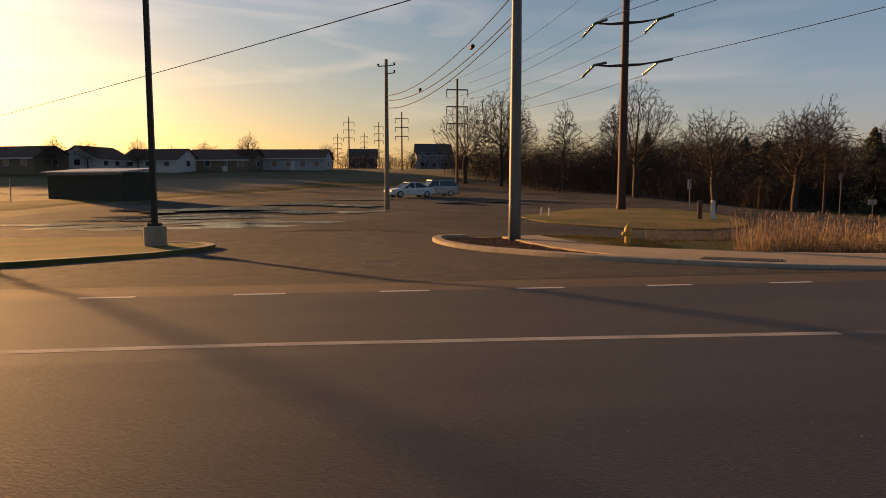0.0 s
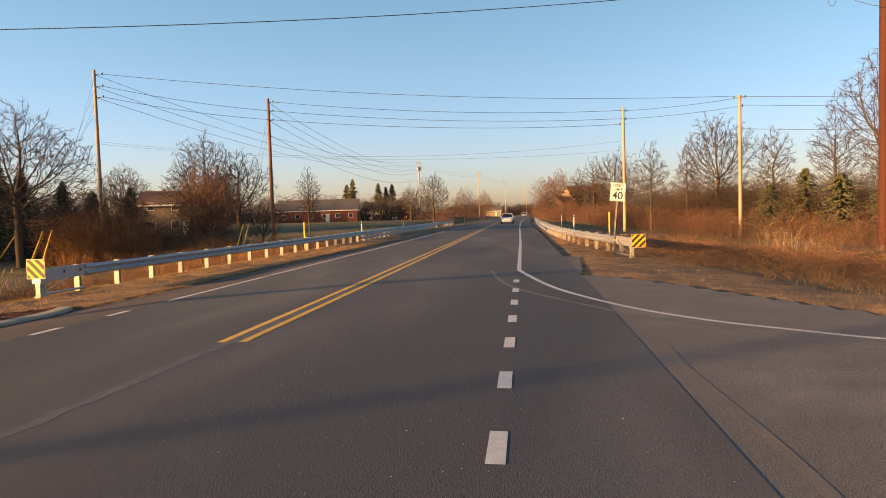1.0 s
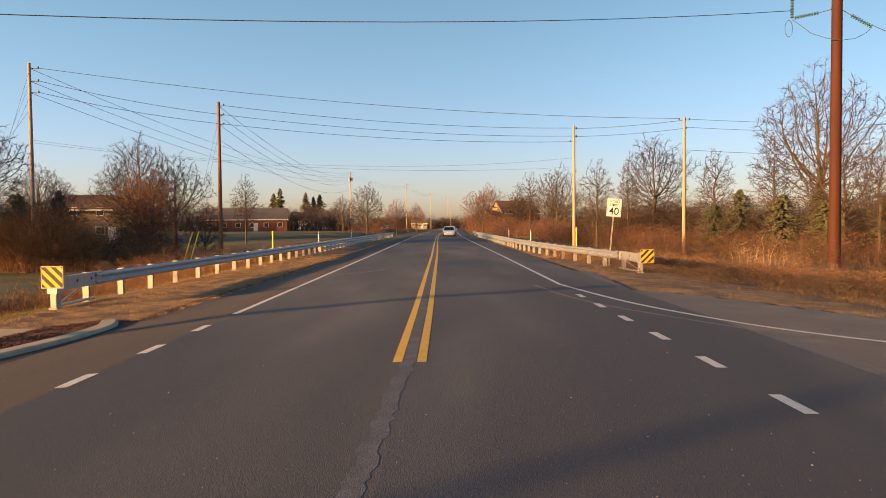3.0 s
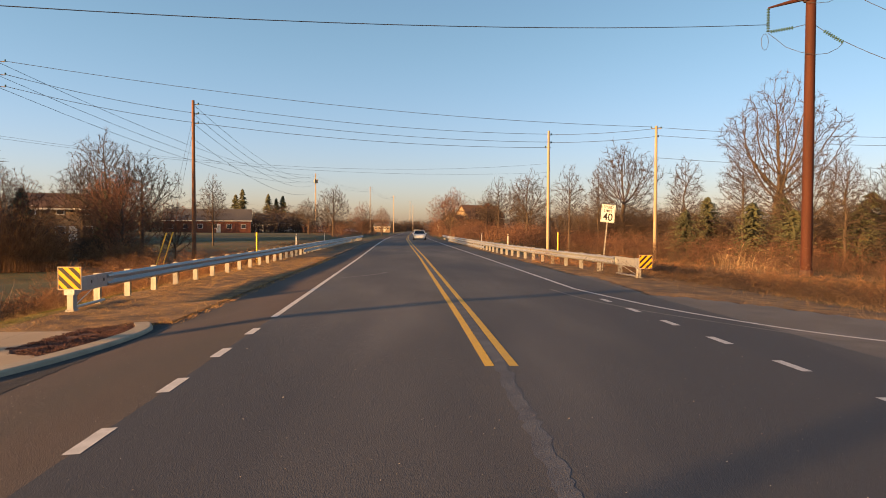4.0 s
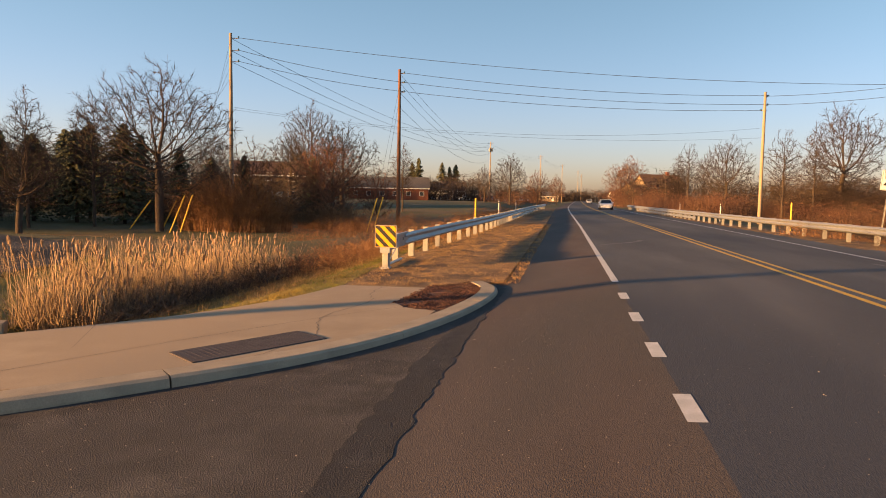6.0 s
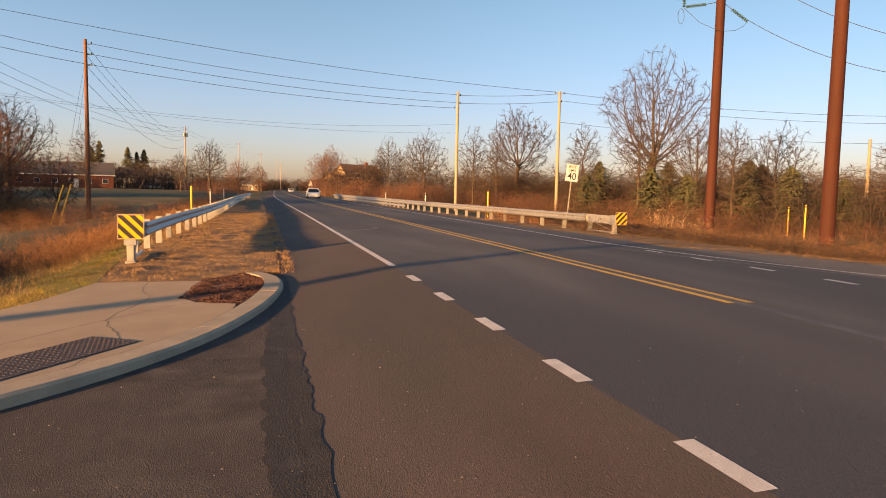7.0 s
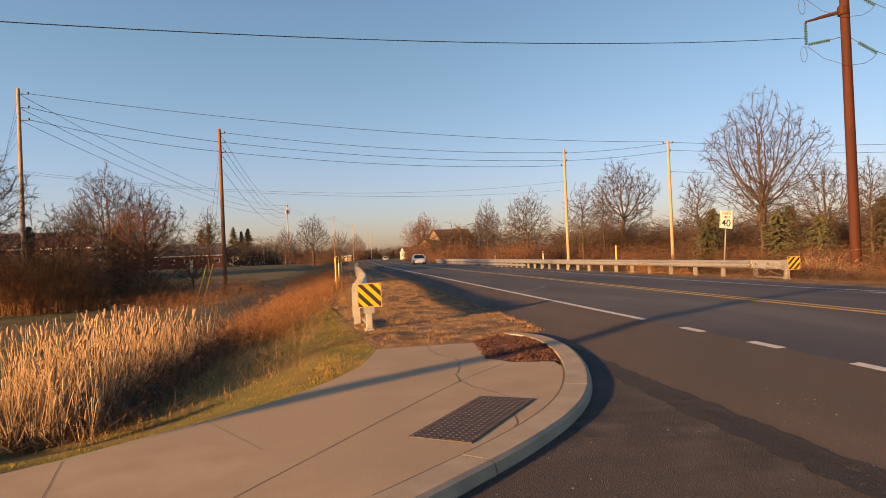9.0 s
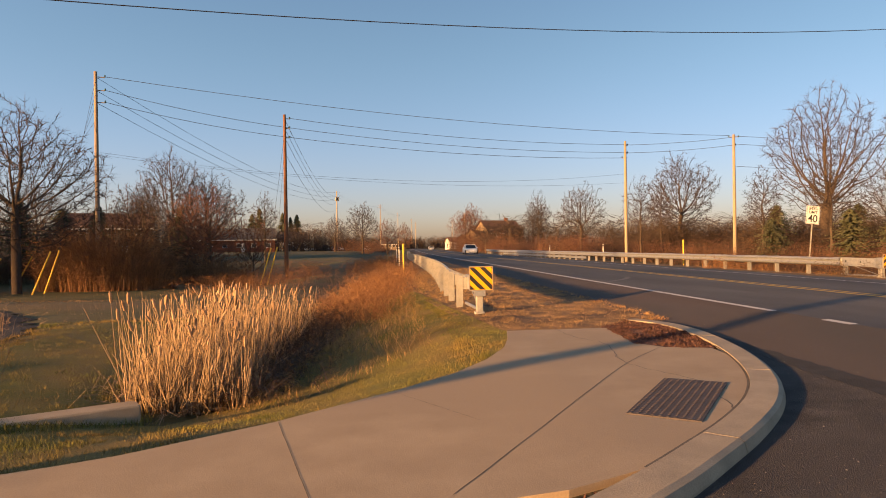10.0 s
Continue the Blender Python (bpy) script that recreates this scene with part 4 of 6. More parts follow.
for k, zz in enumerate((11.4, 11.3)):
    s = 1 if k else -1
    insulator_string(p2, (.25 * s, 0, zz - ground(*T2)), (1.9 * s, .2 * s, zz - .1 - ground(*T2)))
for zz in (8.6, 10.3, 12.0):
    for s in (-1, 1):
        insulator_string(p3, (.2 * s, 0, zz - ground(*T3)), (1.2 * s, -.4 * s, zz - .35 * (s > 0) - ground(*T3)), 7, .09)
gW = ground(*TW)
for zz in (9.3, 12.1, 15.0):
    dx, dy = .45, .893
    for s in (-1, 1):
        part("arm", Buf().tube([(0, 0, zz - gW), (dx * 1.0 * s, dy * 1.0 * s, zz - gW), (dx * 2.1 * s, dy * 2.1 * s, zz - gW + .12)], [.11, .08, .045], 8), M["corten_dark"], p4)
        ex, ey = dx * 2.1 * s, dy * 2.1 * s
        insulator_string(p4, (ex, ey, zz - gW + .1), (ex + 1.5, ey + .35, zz - gW + .05), 9, .10)
        insulator_string(p4, (ex, ey, zz - gW + .05), (ex - 1.5, ey - .3, zz - gW - .5), 9, .10)


def lattice_pole(x, y, top, r=.18, wide=2.6):
    g = ground(x, y)
    root = thing("power_pole", "distant dark pole with three crossarms at sunset", "power pole", x, y, g, group="distant power poles")
    h = top - g
    part("pole", Buf().tube([(0, 0, -.5), (0, 0, h)], [r, r * .7], 8), M["corten_dark"], root)
    for k in range(3):
        zz = h - 1.3 - k * (h * .15)
        part("crossarm", Buf().box(-.07, .07, -wide / 2, wide / 2, zz - .07, zz + .07), M["corten_dark"], root)
        for s in (-1, 1):
            part("insulator", Buf().tube([(0, s * wide / 2, zz), (0, s * wide / 2, zz - .9)], .06, 6), M["insulator"], root)


for x, y, t in ((-75.5, 0, 13.9), (-131, -2.3, 15.3), (-161, -12.7, 17), (-191, -4, 18.3), (-221, -16, 16.9), (-251, -6.5, 19.4)):
    lattice_pole(x, y, t)


# ---- wires ----
def wire(p, q, sag, r=.018, n=14, label="thin black overhead wire sagging between poles"):
    p, q = Vector(p), Vector(q)
    pts = [p.lerp(q, k / n) - Vector((0, 0, 4 * sag * (k / n) * (1 - k / n))) for k in range(n + 1)]
    whole("overhead_wire", Buf().tube(pts, r, 4), M["wire"], label, "wire", "overhead wires")


def on(p, z, dx=0, dy=0):
    return (p[0] + dx, p[1] + dy, z)


wire(on(A, 14.25, .6, .2), on(D, 11.85, -.5), .9)
for za, zb in ((13.25, 11.35), (12.35, 10.55)):
    wire(on(A, za, .6, .2), on(B_, zb, .4, .1), .25)
for zb, zc in ((12.15, 11.3), (11.35, 10.5), (10.55, 9.95)):
    wire(on(B_, zb, .4, .1), on(C, zc, .3, .2), .55)
for zc, zd in ((11.25, 11.75), (10.45, 10.95)):
    wire(on(C, zc, .3, .2), on(D, zd, .3, .2), .15)
for za in (8.6,):
    wire(on(A, za), on(C, 8.3), 1.4, .008)
    wire(on(A, za - .2), on(C, 7.4), 1.1, .008)
for k, (za, ze) in enumerate(((14.2, 16.0), (13.2, 15.0), (12.3, 14.0))):
    wire(on(A, za), on(E_, ze), 2.4)
for zb, ze in ((12.1, 15.8), (11.3, 14.8), (10.5, 13.6), (9.2, 11.8)):
    wire(on(B_, zb), on(E_, ze), 2.6)
for z in (11.4, 10.5):
    wire(on(E_, z + 4.4), (-11.6, 272, z + 6.6), 1.2)
    wire((-11.6, 272, z + 7), (-3.6, 378, z + 8), 1.2)
for z, zz in ((11.8, 11.0), (11.0, 10.2), (8.8, 8.0)):
    wire(on(D, z), (75, 48, zz), .8)
for s in (-1, 1):
    for k, zz in enumerate((9.35, 12.15, 15.05)):
        if k or s > 0:
            wire((TW[0] + .95 * s + 1.5, TW[1] + 1.9 * s, zz), (T1[0] - (2.47 if s > 0 else .2), T1[1] + (.58 if s > 0 else .05), 14.8 + 3.2 * k + (0 if s > 0 else 1.1)), 1.1, .02, 20)
        wire((TW[0] + .95 * s - 1.5, TW[1] + 1.9 * s, zz - .5), (-75.5, 1.3 * s, 9.6 + 1.9 * k), .7, .018)
for k, zz in enumerate((12.8, 16.4)):
    wire((T1[0] + 1.95, T1[1] - .35, 13.6 + 3.2 * k), (T3[0] - 1, T3[1] + .3, 8.6 + 2 * k), .7)
wire((T2[0] + 2.1, T2[1] + .2, 11.2), (70, 0, 13), 1.0)
wire((T2[0] - 2.1, T2[1] - .2, 11.3), (-34.5, 4.5, 14), 1.5)
for zz in (8.6, 10.3, 12.0):
    wire((T3[0] + 1.3, T3[1] - .4, zz - .35), (80, -4, zz), .8)
wire((38, 24, 5.0), (52, 40, 6.4), .3)
for z0, z1 in ((7.0, 7.0), (6.7, 6.35), (6.2, 6.15)):
    wire((-36.5, -11, z0), (-12.3, -8.4, z1 + .3), .75, .022)
wire((-12.3, -8.4, 7.0), (26, 4.2, 9.5), .6, .02)
wire((-63.6, -47.2, 7.6), (-12.3, -8.4, 7.95), .1, .022, label="black overhead wire crossing the sunset sky")
for f in (.42, .80):
    p = Vector((-36.5, -11, 6.7)).lerp(Vector((-12.3, -8.4, 7.15)), f) - Vector((0, 0, 4 * .75 * f * (1 - f)))
    whole("cable_joint", Buf().tube([p + Vector((-.28, 0, -.06)), p + Vector((-.2, 0, -.08)), p + Vector((.2, 0, -.08)), p + Vector((.28, 0, -.06))], [.03, .08, .08, .03], 8), M["wire"],
          "black cable joint closure hanging on a cable", "cable joint")
# guy wires with yellow guards
for x0, y0, tz, px_, py_ in ((-34.6, 36.6, 11, A[0], A[1]), (-33.4, 39.2, 12, A[0], A[1]), (-29.2, 33.4, 13, A[0], A[1]), (-28.9, 34.3, 14, A[0], A[1]),
                             (-16.45, 40.4, 11, B_[0], B_[1]), (-15.95, 40.5, 10, B_[0], B_[1])):
    g = ground(x0, y0)
    root = thing("guy_wire", "thin guy wire with a bright yellow guard at its foot", "guy wire", x0, y0, g, group="guy wires")
    way = Vector((px_ - x0 + (4 if px_ == A[0] else 2.5), py_ - y0 - 5, tz - g)).normalized() * 2.9
    part("guard", Buf().tube([way * -.08, way], .05, 8), M["guy_yellow"], root, "yellow plastic guard")
    part("cable", Buf().tube([way * .95, (px_ - x0, py_ - y0, tz - g)], .010, 4), M["wire"], root)


# ---- small things of the car park and the ditch ----
hx, hy = -10.5, -3.1
headwall = thing("culvert_headwall", "low concrete culvert headwall in the grass", "headwall", hx, hy, 0, 32)
part("block", Buf().box(-1.4, .85, -.17, .17, -1.7, -.70, .02), M["kerb_concrete"], headwall)
for x, y, h, r, m in ((-24.3, 4.4, 1.05, .13, "bark"), (-23.9, 4.9, 1.05, .11, "post_white")):
    o = thing("bollard", "weathered timber bollard on the grass island" if m == "bark" else "pale concrete bollard on the grass island", "bollard", x, y, ground(x, y))
    part("shaft", Buf().lathe([(r, -.3), (r, h - .06), (r * .7, h)], 10), M[m], o)
for x, y in ((-29.2, -2.6), (-28.7, -2.3)):
    o = thing("bollard", "short pale stake beside a guy wire", "stake", x, y, ground(x, y))
    part("shaft", Buf().lathe([(.06, -.3), (.06, .5), (.04, .54)], 8), M["post_white"], o)


def small_sign(x, y, h, w, hh, label, m="sign_white"):
    o = thing("notice_sign", label, "sign", x, y, ground(x, y), -60)
    part("post", Buf().box(-.03, .03, .01, .06, -.3, h), M["galv_post"], o)
    part("board", Buf().box(-w / 2, w / 2, -.02, .01, h - hh, h), M[m], o)


small_sign(-40.5, 12.3, 2.1, .45, .75, "small blank white notice on a post")
small_sign(-38, 23, 3.2, .5, .5, "tall grey post with a small plate", "galv_post")
small_sign(-39.5, 27, 1.4, 1.6, .4, "low tilted white information board on a stand")
isl = [(p.x, p.y) for p in spline([(-28.5, -4.2), (-23, -3.9), (-18.6, -.2), (-19.5, 3.6), (-24, 6.8), (-31, 8.4), (-37.5, 8.3), (-38.5, 4), (-34, -.5), (-28.5, -4.2)], .8)][:-1]
tagged(new("grass_island", flat(isl, lambda x, y: ground(x, y) + .05 + .12 * smooth(1 - math.hypot((x + 29) / 10, (y - 2.5) / 6)), "grass_island", M["lawn"], .3)),
       "rough grass island in the gravel car park", "grass island", kind="structure")
isl = [(p.x, p.y) for p in offset(KERB_L, .305 * -1)] + [(-15, -20.5), (-15, -34)]
tagged(new("grass_island", flat(isl, lambda x, y: paved(x, y) + .095, "grass_island", M["lawn"], .3)), "mown grass island behind a kerb", "grass island", kind="structure")
# mown verge between pavement and ditch and the mulchy strip along the rail, both a little above the field sheet
VERGE = [(p[0], p[1]) for p in WALK[WALK.index((-13.8, -7.2)):WALK.index((-4.78, -.6)) + 1]]
lawn_poly = VERGE + [(-5.0, 1.5), (-5.4, 6), (-5.9, 12), (-7.2, 12), (-7.6, 5), (-8.2, 1), (-8.9, -1.6), (-9.3, -3.2), (-13.8, -3.6), (-14.3, -7.0)]
tagged(new("lawn", flat(lawn_poly, lambda x, y: ground(x, y) + .035, "lawn", M["lawn"], .3)), "short yellow-green mown lawn sloping to a ditch", "lawn", kind="structure")
bank_poly = [(-9.35, -3.15), (-10.4, -1), (-10.8, 3), (-11, 9), (-15.5, 7), (-14.4, 1), (-14.2, -3.5)]
tagged(new("lawn", patch(bank_poly, lambda x, y: ground(x, y) + .05, "lawn", M["lawn"], .5)), "rough yellow-green grass between ditch and car park", "lawn", kind="structure")
# the strip beyond the car park has its backlit self-shade in the colour
for poly, lab in (([(-20, -46), (-27.5, -33.5), (-42.5, -32.5), (-61, -27.5), (-81, -17), (-92, 7), (-106, 6), (-92, -24), (-66, -36), (-46, -42), (-30, -52)], "olive mown grass strip beyond the car park, darkened for backlit blades"),
                  ([(20.5, 13.5), (24, 28), (46, 25), (46, 11), (31, 7), (22.5, 7)], "mown olive grass field behind the steel poles")):
    tagged(new("lawn", patch(poly, lambda x, y: ground(x, y) + .07, "lawn", M["lawn_shade_tone"], 1.2, 2.0, .2)), lab, "lawn", kind="structure")
dry_poly = [(-1.98, .45), (-1.99, 8), (-2.05, 30), (-2.3, 60), (-2.5, 100), (-5.6, 100), (-5.6, 60), (-5.7, 30), (-6.05, 12), (-5.6, 6), (-5.25, 1.5), (-4.95, -.5), (-4.76, -.56), (-3.22, -.68), (-2.5, -.3), (-2.2, .45)]
tagged(new("dry_verge", flat(dry_poly, lambda x, y: ground(x, y) + .03 + .02 * noise.noise((x * 2, y * 2, 3)), "dry_verge", M["dry_verge"], .3)), "matted dead grass verge along the guard rail", "verge", kind="structure")
dry_poly = [(8.66, 5.0), (9.45, 4.2), (10.55, 2.4), (11.55, .1), (12.65, -2), (14.55, -4.1), (18, -5.9), (26, -6.6), (26, -3), (18, -1), (14.5, 3), (13.5, 9), (12.6, 16), (11.5, 26), (10.8, 40), (10.8, 70), (11, 104), (8.3, 104), (8.35, 60), (8.62, 30)]
tagged(new("dry_verge", patch(dry_poly, lambda x, y: ground(x, y) + .05 + .03 * noise.noise((x * 2, y * 2, 3)), "dry_verge", M["dry_verge"], .3, .5, .08)), "dead brown grass verge behind the side road", "verge", kind="structure")


# ---- houses ----
def house(name, label, x, y, rz, w, d, h, rh, wall, roofm, wins=4, door=True, chimney=False, z=None):
    """A gabled house: w along its ridge, d across."""
    root = thing(name, label, "house", x, y, (ground(x, y) if z is None else z) - .05, rz, group="houses beyond the trees")
    b = Buf()
    a, c = w / 2, d / 2
    b.add([(-a, -c, -.5), (a, -c, -.5), (a, c, -.5), (-a, c, -.5), (-a, -c, h), (a, -c, h), (a, c, h), (-a, c, h), (-a, 0, h + rh), (a, 0, h + rh)],
          [(0, 1, 5, 4), (2, 3, 7, 6), (1, 2, 6, 9, 5), (3, 0, 4, 8, 7), (4, 5, 9, 8), (6, 7, 8, 9), (3, 2, 1, 0)])
    part("wall", b, M[wall], root)
    for s in (-1, 1):
        r = Buf()
        e = .45
        ly = c + e
        lz = h - rh * e / c
        r.rings([[(-a - .35, s * ly, lz + q), (a + .35, s * ly, lz + q), (a + .35, 0, h + rh + q), (-a - .35, 0, h + rh + q)] for q in (.02, .16)])
        part("roof", r, M[roofm], root)
        part("fascia", Buf().box(-a - .35, a + .35, s * ly - .04, s * ly + .04, lz - .12, lz + .1), M["siding_white"], root)
    k = 0
    for s in (-1, 1):
        for i in range(wins):
            wx = -a + w * (i + .5) / wins
            wn = part("window", Buf().box(wx - .6, wx + .6, s * c - .05, s * c + .05, 1.0, 2.1), M["siding_white"], root)
            part("pane", Buf().box(wx - .5, wx + .5, s * c - .07, s * c + .07, 1.08, 2.02), M["window_glass"], wn)
        wn = part("window", Buf().box(s * a - .05, s * a + .05, -.7, .7, 1.0, 2.2), M["siding_white"], root)
        part("pane", Buf().box(s * a - .07, s * a + .07, -.58, .58, 1.1, 2.1), M["window_glass"], wn)
        if h > 4:
            for i in range(wins):
                wx = -a + w * (i + .5) / wins
                wn = part("window", Buf().box(wx - .5, wx + .5, s * c - .05, s * c + .05, 3.6, 4.8), M["siding_white"], root)
                part("pane", Buf().box(wx - .4, wx + .4, s * c - .07, s * c + .07, 3.7, 4.7), M["window_glass"], wn)
    if door:
        part("door", Buf().box(a * .2, a * .2 + 1, -c - .07, -c + .05, 0, 2.1), M["siding_white"], root)
    if chimney:
        part("chimney", Buf().box(a * .4, a * .4 + .8, -.4, .4, h, h + rh + .9), M["brick"], root)
    return root


house("brick_house", "low red-brick bungalow with dark shingle roof", -46, 161, 12, 20, 10, 3.1, 2.6, "brick", "roof", 6, z=.6)
house("house", "small grey house with white trim beyond conifers", -39.5, 211, 5, 12, 9, 3.2, 2.8, "siding_grey", "roof", 3, z=.4)
house("house", "tan two-storey house half hidden by trees", -45, 86, 20, 10, 8, 4.6, 1.9, "siding_tan", "roof_brown", 3, z=-.2)
house("house", "low grey outbuilding behind brush", -74, 66, 30, 12, 8, 2.6, 1.8, "siding_grey", "roof", 3, z=-.4)
house("house", "tan gabled house above bare brush", 24.5, 190, 22, 11.5, 9, 5.0, 3.4, "siding_tan", "roof_brown", 2, chimney=True, z=.2)
house("house", "tan house wing above bare brush", 16.4, 186, 75, 8, 6.5, 3.2, 2.6, "siding_tan", "roof_brown", 2, z=.2)
house("white_house", "white gabled house far across the field", -127.5, -48, 72, 11, 8, 2.2, 2.0, "siding_white", "roof_brown", 3, z=3.2)
house("white_house", "white house with a low brown roof across the field", -124, -58.5, 160, 9, 9, 2.2, 2.2, "siding_white", "roof_brown", 3, z=3.2)
house("house", "long tan house row with brown roofs at sunset", -121.5, -73, 68, 22, 9, 2.4, 1.9, "siding_tan", "roof_brown", 6, z=3.1)
house("house", "tan house with a broad brown roof at sunset", -132, -37, 76, 13, 9, 2.4, 1.9, "siding_tan", "roof_brown", 4, z=3.3)
house("house", "long grey house row far off at sunset", -137, -25.5, 80, 17, 9, 2.8, 1.7, "siding_grey", "roof_brown", 6, z=3.4)
house("house", "pale two-storey house far beyond the car park", -190, 11.5, 88, 10, 9, 4.4, 3.0, "siding_grey", "roof", 3, z=4.7)
house("house", "pale house far beyond the car park", -215, -8, 88, 9, 9, 4.2, 2.6, "siding_grey", "roof", 3, z=4.9)
house("house", "pale far building beside the road", -9, 345, 0, 8, 8, 2.6, 1.8, "siding_tan", "roof", 4, z=.3)
house("house", "pale far building beside the road", 24, 300, 10, 12, 9, 3.0, 2.0, "siding_white", "roof_brown", 4, z=.3)

shed = thing("field_shelter", "long dark shelter with a pale metal roof", "shed", -54.8, -34.9, ground(-54.8, -35) + .05, 57)
part("wall", Buf().box(-4.6, 4.6, -1.6, 1.6, -.5, 2.2), M["shed_wall"], shed)
part("roof", Buf().rings([[(-4.9, -2.0, q), (4.9, -2.0, q), (4.9, 2.0, q + .35), (-4.9, 2.0, q + .35)] for q in (2.2, 2.32)]), M["roof_metal"], shed)
part("trim", Buf().box(-4.65, 4.65, -1.66, -1.6, 2.02, 2.2), M["galv_post"], shed)
fence = thing("wire_fence", "thin grey chain-link fence round a ball field", "fence")
for k in range(14):
    x, y = -46.5 - k * .5, -38.5 - k * 2.6
    part("post", Buf().tube([(x, y, ground(x, y) - .3), (x, y, ground(x, y) + 1.9)], .035, 6), M["galv_post"], fence)
    if k:
        xa, ya = x + .5, y + 2.6
        for zz in (.15, .7, 1.3, 1.85):
            part("wire", Buf().tube([(xa, ya, ground(xa, ya) + zz), (x, y, ground(x, y) + zz)], .012, 4), M["galv_post"], fence)
infield = [(p.x, p.y) for p in spline([(-64, -47), (-64, -34), (-74, -24), (-96, -16), (-106, -30), (-100, -50), (-80, -56), (-64, -47)], 2)][:-1]
tagged(new("infield", patch(infield, lambda x, y: ground(x, y) + .12, "infield", M["dirt"], 2.0, 2.5, .25)), "bare tan dirt infield across the grass", "dirt", kind="structure")
fence = thing("paddock_gate", "grey metal field gate and posts among brush", "gate", 28.6, 12.1, ground(28.6, 12.1), -40)
for k in range(3):
    part("post", Buf().lathe([(.07, -.3), (.07, 1.6), (.05, 1.65)], 8, k * 1.6 - 1.6), M["bark"], fence)
for k in range(3):
    part("bar", Buf().tube([(-1.6, 0, .35 + k * .45), (1.6, 0, .35 + k * .45)], .022, 6), M["bark"], fence)


# ---- vehicles ----
def vehicle(name, label, x, y, z, rz, paint, suv=False, length=4.7, width=1.82, height=1.46):
    """Nose towards -y in its own space, tail towards +y."""
    root = thing(name, label, "car", x, y, z, rz)
    L, W = length / 2, width / 2
    belt = .92 if not suv else 1.02
    prof = [(-L, .42, .55), (-L + .12, .68, .72), (-L + .9, .80, .86), (-L + 1.25, .84, belt - .04), (-.2, .86, belt), (L - .9, .86, belt + .02), (L - .12, .84, belt), (L, .78, .62)]
    rings = []
    for yy, hw, top in prof:
        w = W * hw / .86
        lo = .28 if abs(yy) > L - .15 else .2
        rings.append([(-w * .93, yy, lo), (-w, yy, lo + .14), (-w, yy, top - .16), (-w * .93, yy, top), (w * .93, yy, top), (w, yy, top - .16), (w, yy, lo + .14), (w * .93, yy, lo)])
    part("body", Buf().rings(rings), M[paint], root, smooth=False)
    if suv:
        cab = [(-L + 1.1, .98, belt - .03), (-L + 1.75, .80, height - .04), (L - .5, .78, height), (L - .08, .92, belt - .02)]
    else:
        cab = [(-L + 1.25, .96, belt - .05), (-L + 2.05, .74, height - .03), (L - 1.55, .74, height), (L - .55, .92, belt - .03)]
    g = Buf()
    base = belt - .06
    sec = []
    for yy, f, zz in cab:
        sec.append([(-W * .93, yy, base), (-W * f * .97, yy, zz - .05), (W * f * .97, yy, zz - .05), (W * .93, yy, base)])
    g.rings(sec)
    part("glasshouse", g, M["car_glass"], root)
    rf = Buf()
    y0, y1 = cab[1][0], cab[2][0]
    f = cab[1][1]
    rf.rings([[(-W * f * .98, yy, height - .07), (-W * f * .9, yy, height), (W * f * .9, yy, height), (W * f * .98, yy, height - .07)] for yy in (y0 - .1, y0, y1, y1 + .12)])
    part("roof", rf, M[paint], root)
    for s in (-1, 1):
        for (ya, fa, za), (yb, fb, zb) in ((cab[0], cab[1]), (cab[3], cab[2])):
            part("pillar", Buf().tube([(s * W * .93, ya, base + .02), (s * W * fb * .97, yb, zb - .05)], .05, 6), M[paint], root)
        part("pillar", Buf().tube([(s * W * .94, .15, base), (s * W * cab[1][1] * .98, .2, height - .06)], .045, 6), M[paint], root)
        part("tail_light", Buf().box(min(s * W * .62, s * W * .97), max(s * W * .62, s * W * .97), L - .1, L + .015, belt - .24, belt - .06, .0), M["tail_red"], root, "red tail light")
        part("headlight", Buf().box(min(s * W * .55, s * W * .93), max(s * W * .55, s * W * .93), -L - .005, -L + .2, .56, .68, .0), M["rim"], root)
        part("mirror", Buf().box(min(s * W * .98, s * (W + .16)), max(s * W * .98, s * (W + .16)), -L + 1.75, -L + 1.9, belt - .02, belt + .12, .02), M[paint], root)
        for yy in (-L + .92, L - .95):
            xw = s * (W - .1)
            wh = part("wheel", Buf().tube([(xw - .11, yy, .32), (xw - .09, yy, .32), (xw + .09, yy, .32), (xw + .11, yy, .32)], [.28, .325, .325, .28], 18), M["tyre"], root, "black tyre")
            part("rim", Buf().tube([(xw + s * .112, yy, .32), (xw + s * .12, yy, .32)], [.21, .17], 14), M["rim"], wh)
    part("bumper", Buf().box(-W * .9, W * .9, L - .06, L + .05, .3, .52, .03), M[paint], root)
    part("number_plate", Buf().box(-.16, .16, L + .045, L + .06, .56 if not suv else .8, .70 if not suv else .94), M["plate"], root)
    part("bumper_shade", Buf().box(-W * .7, W * .7, L - .04, L + .055, .22, .32), M["car_dark"], root)
    return root


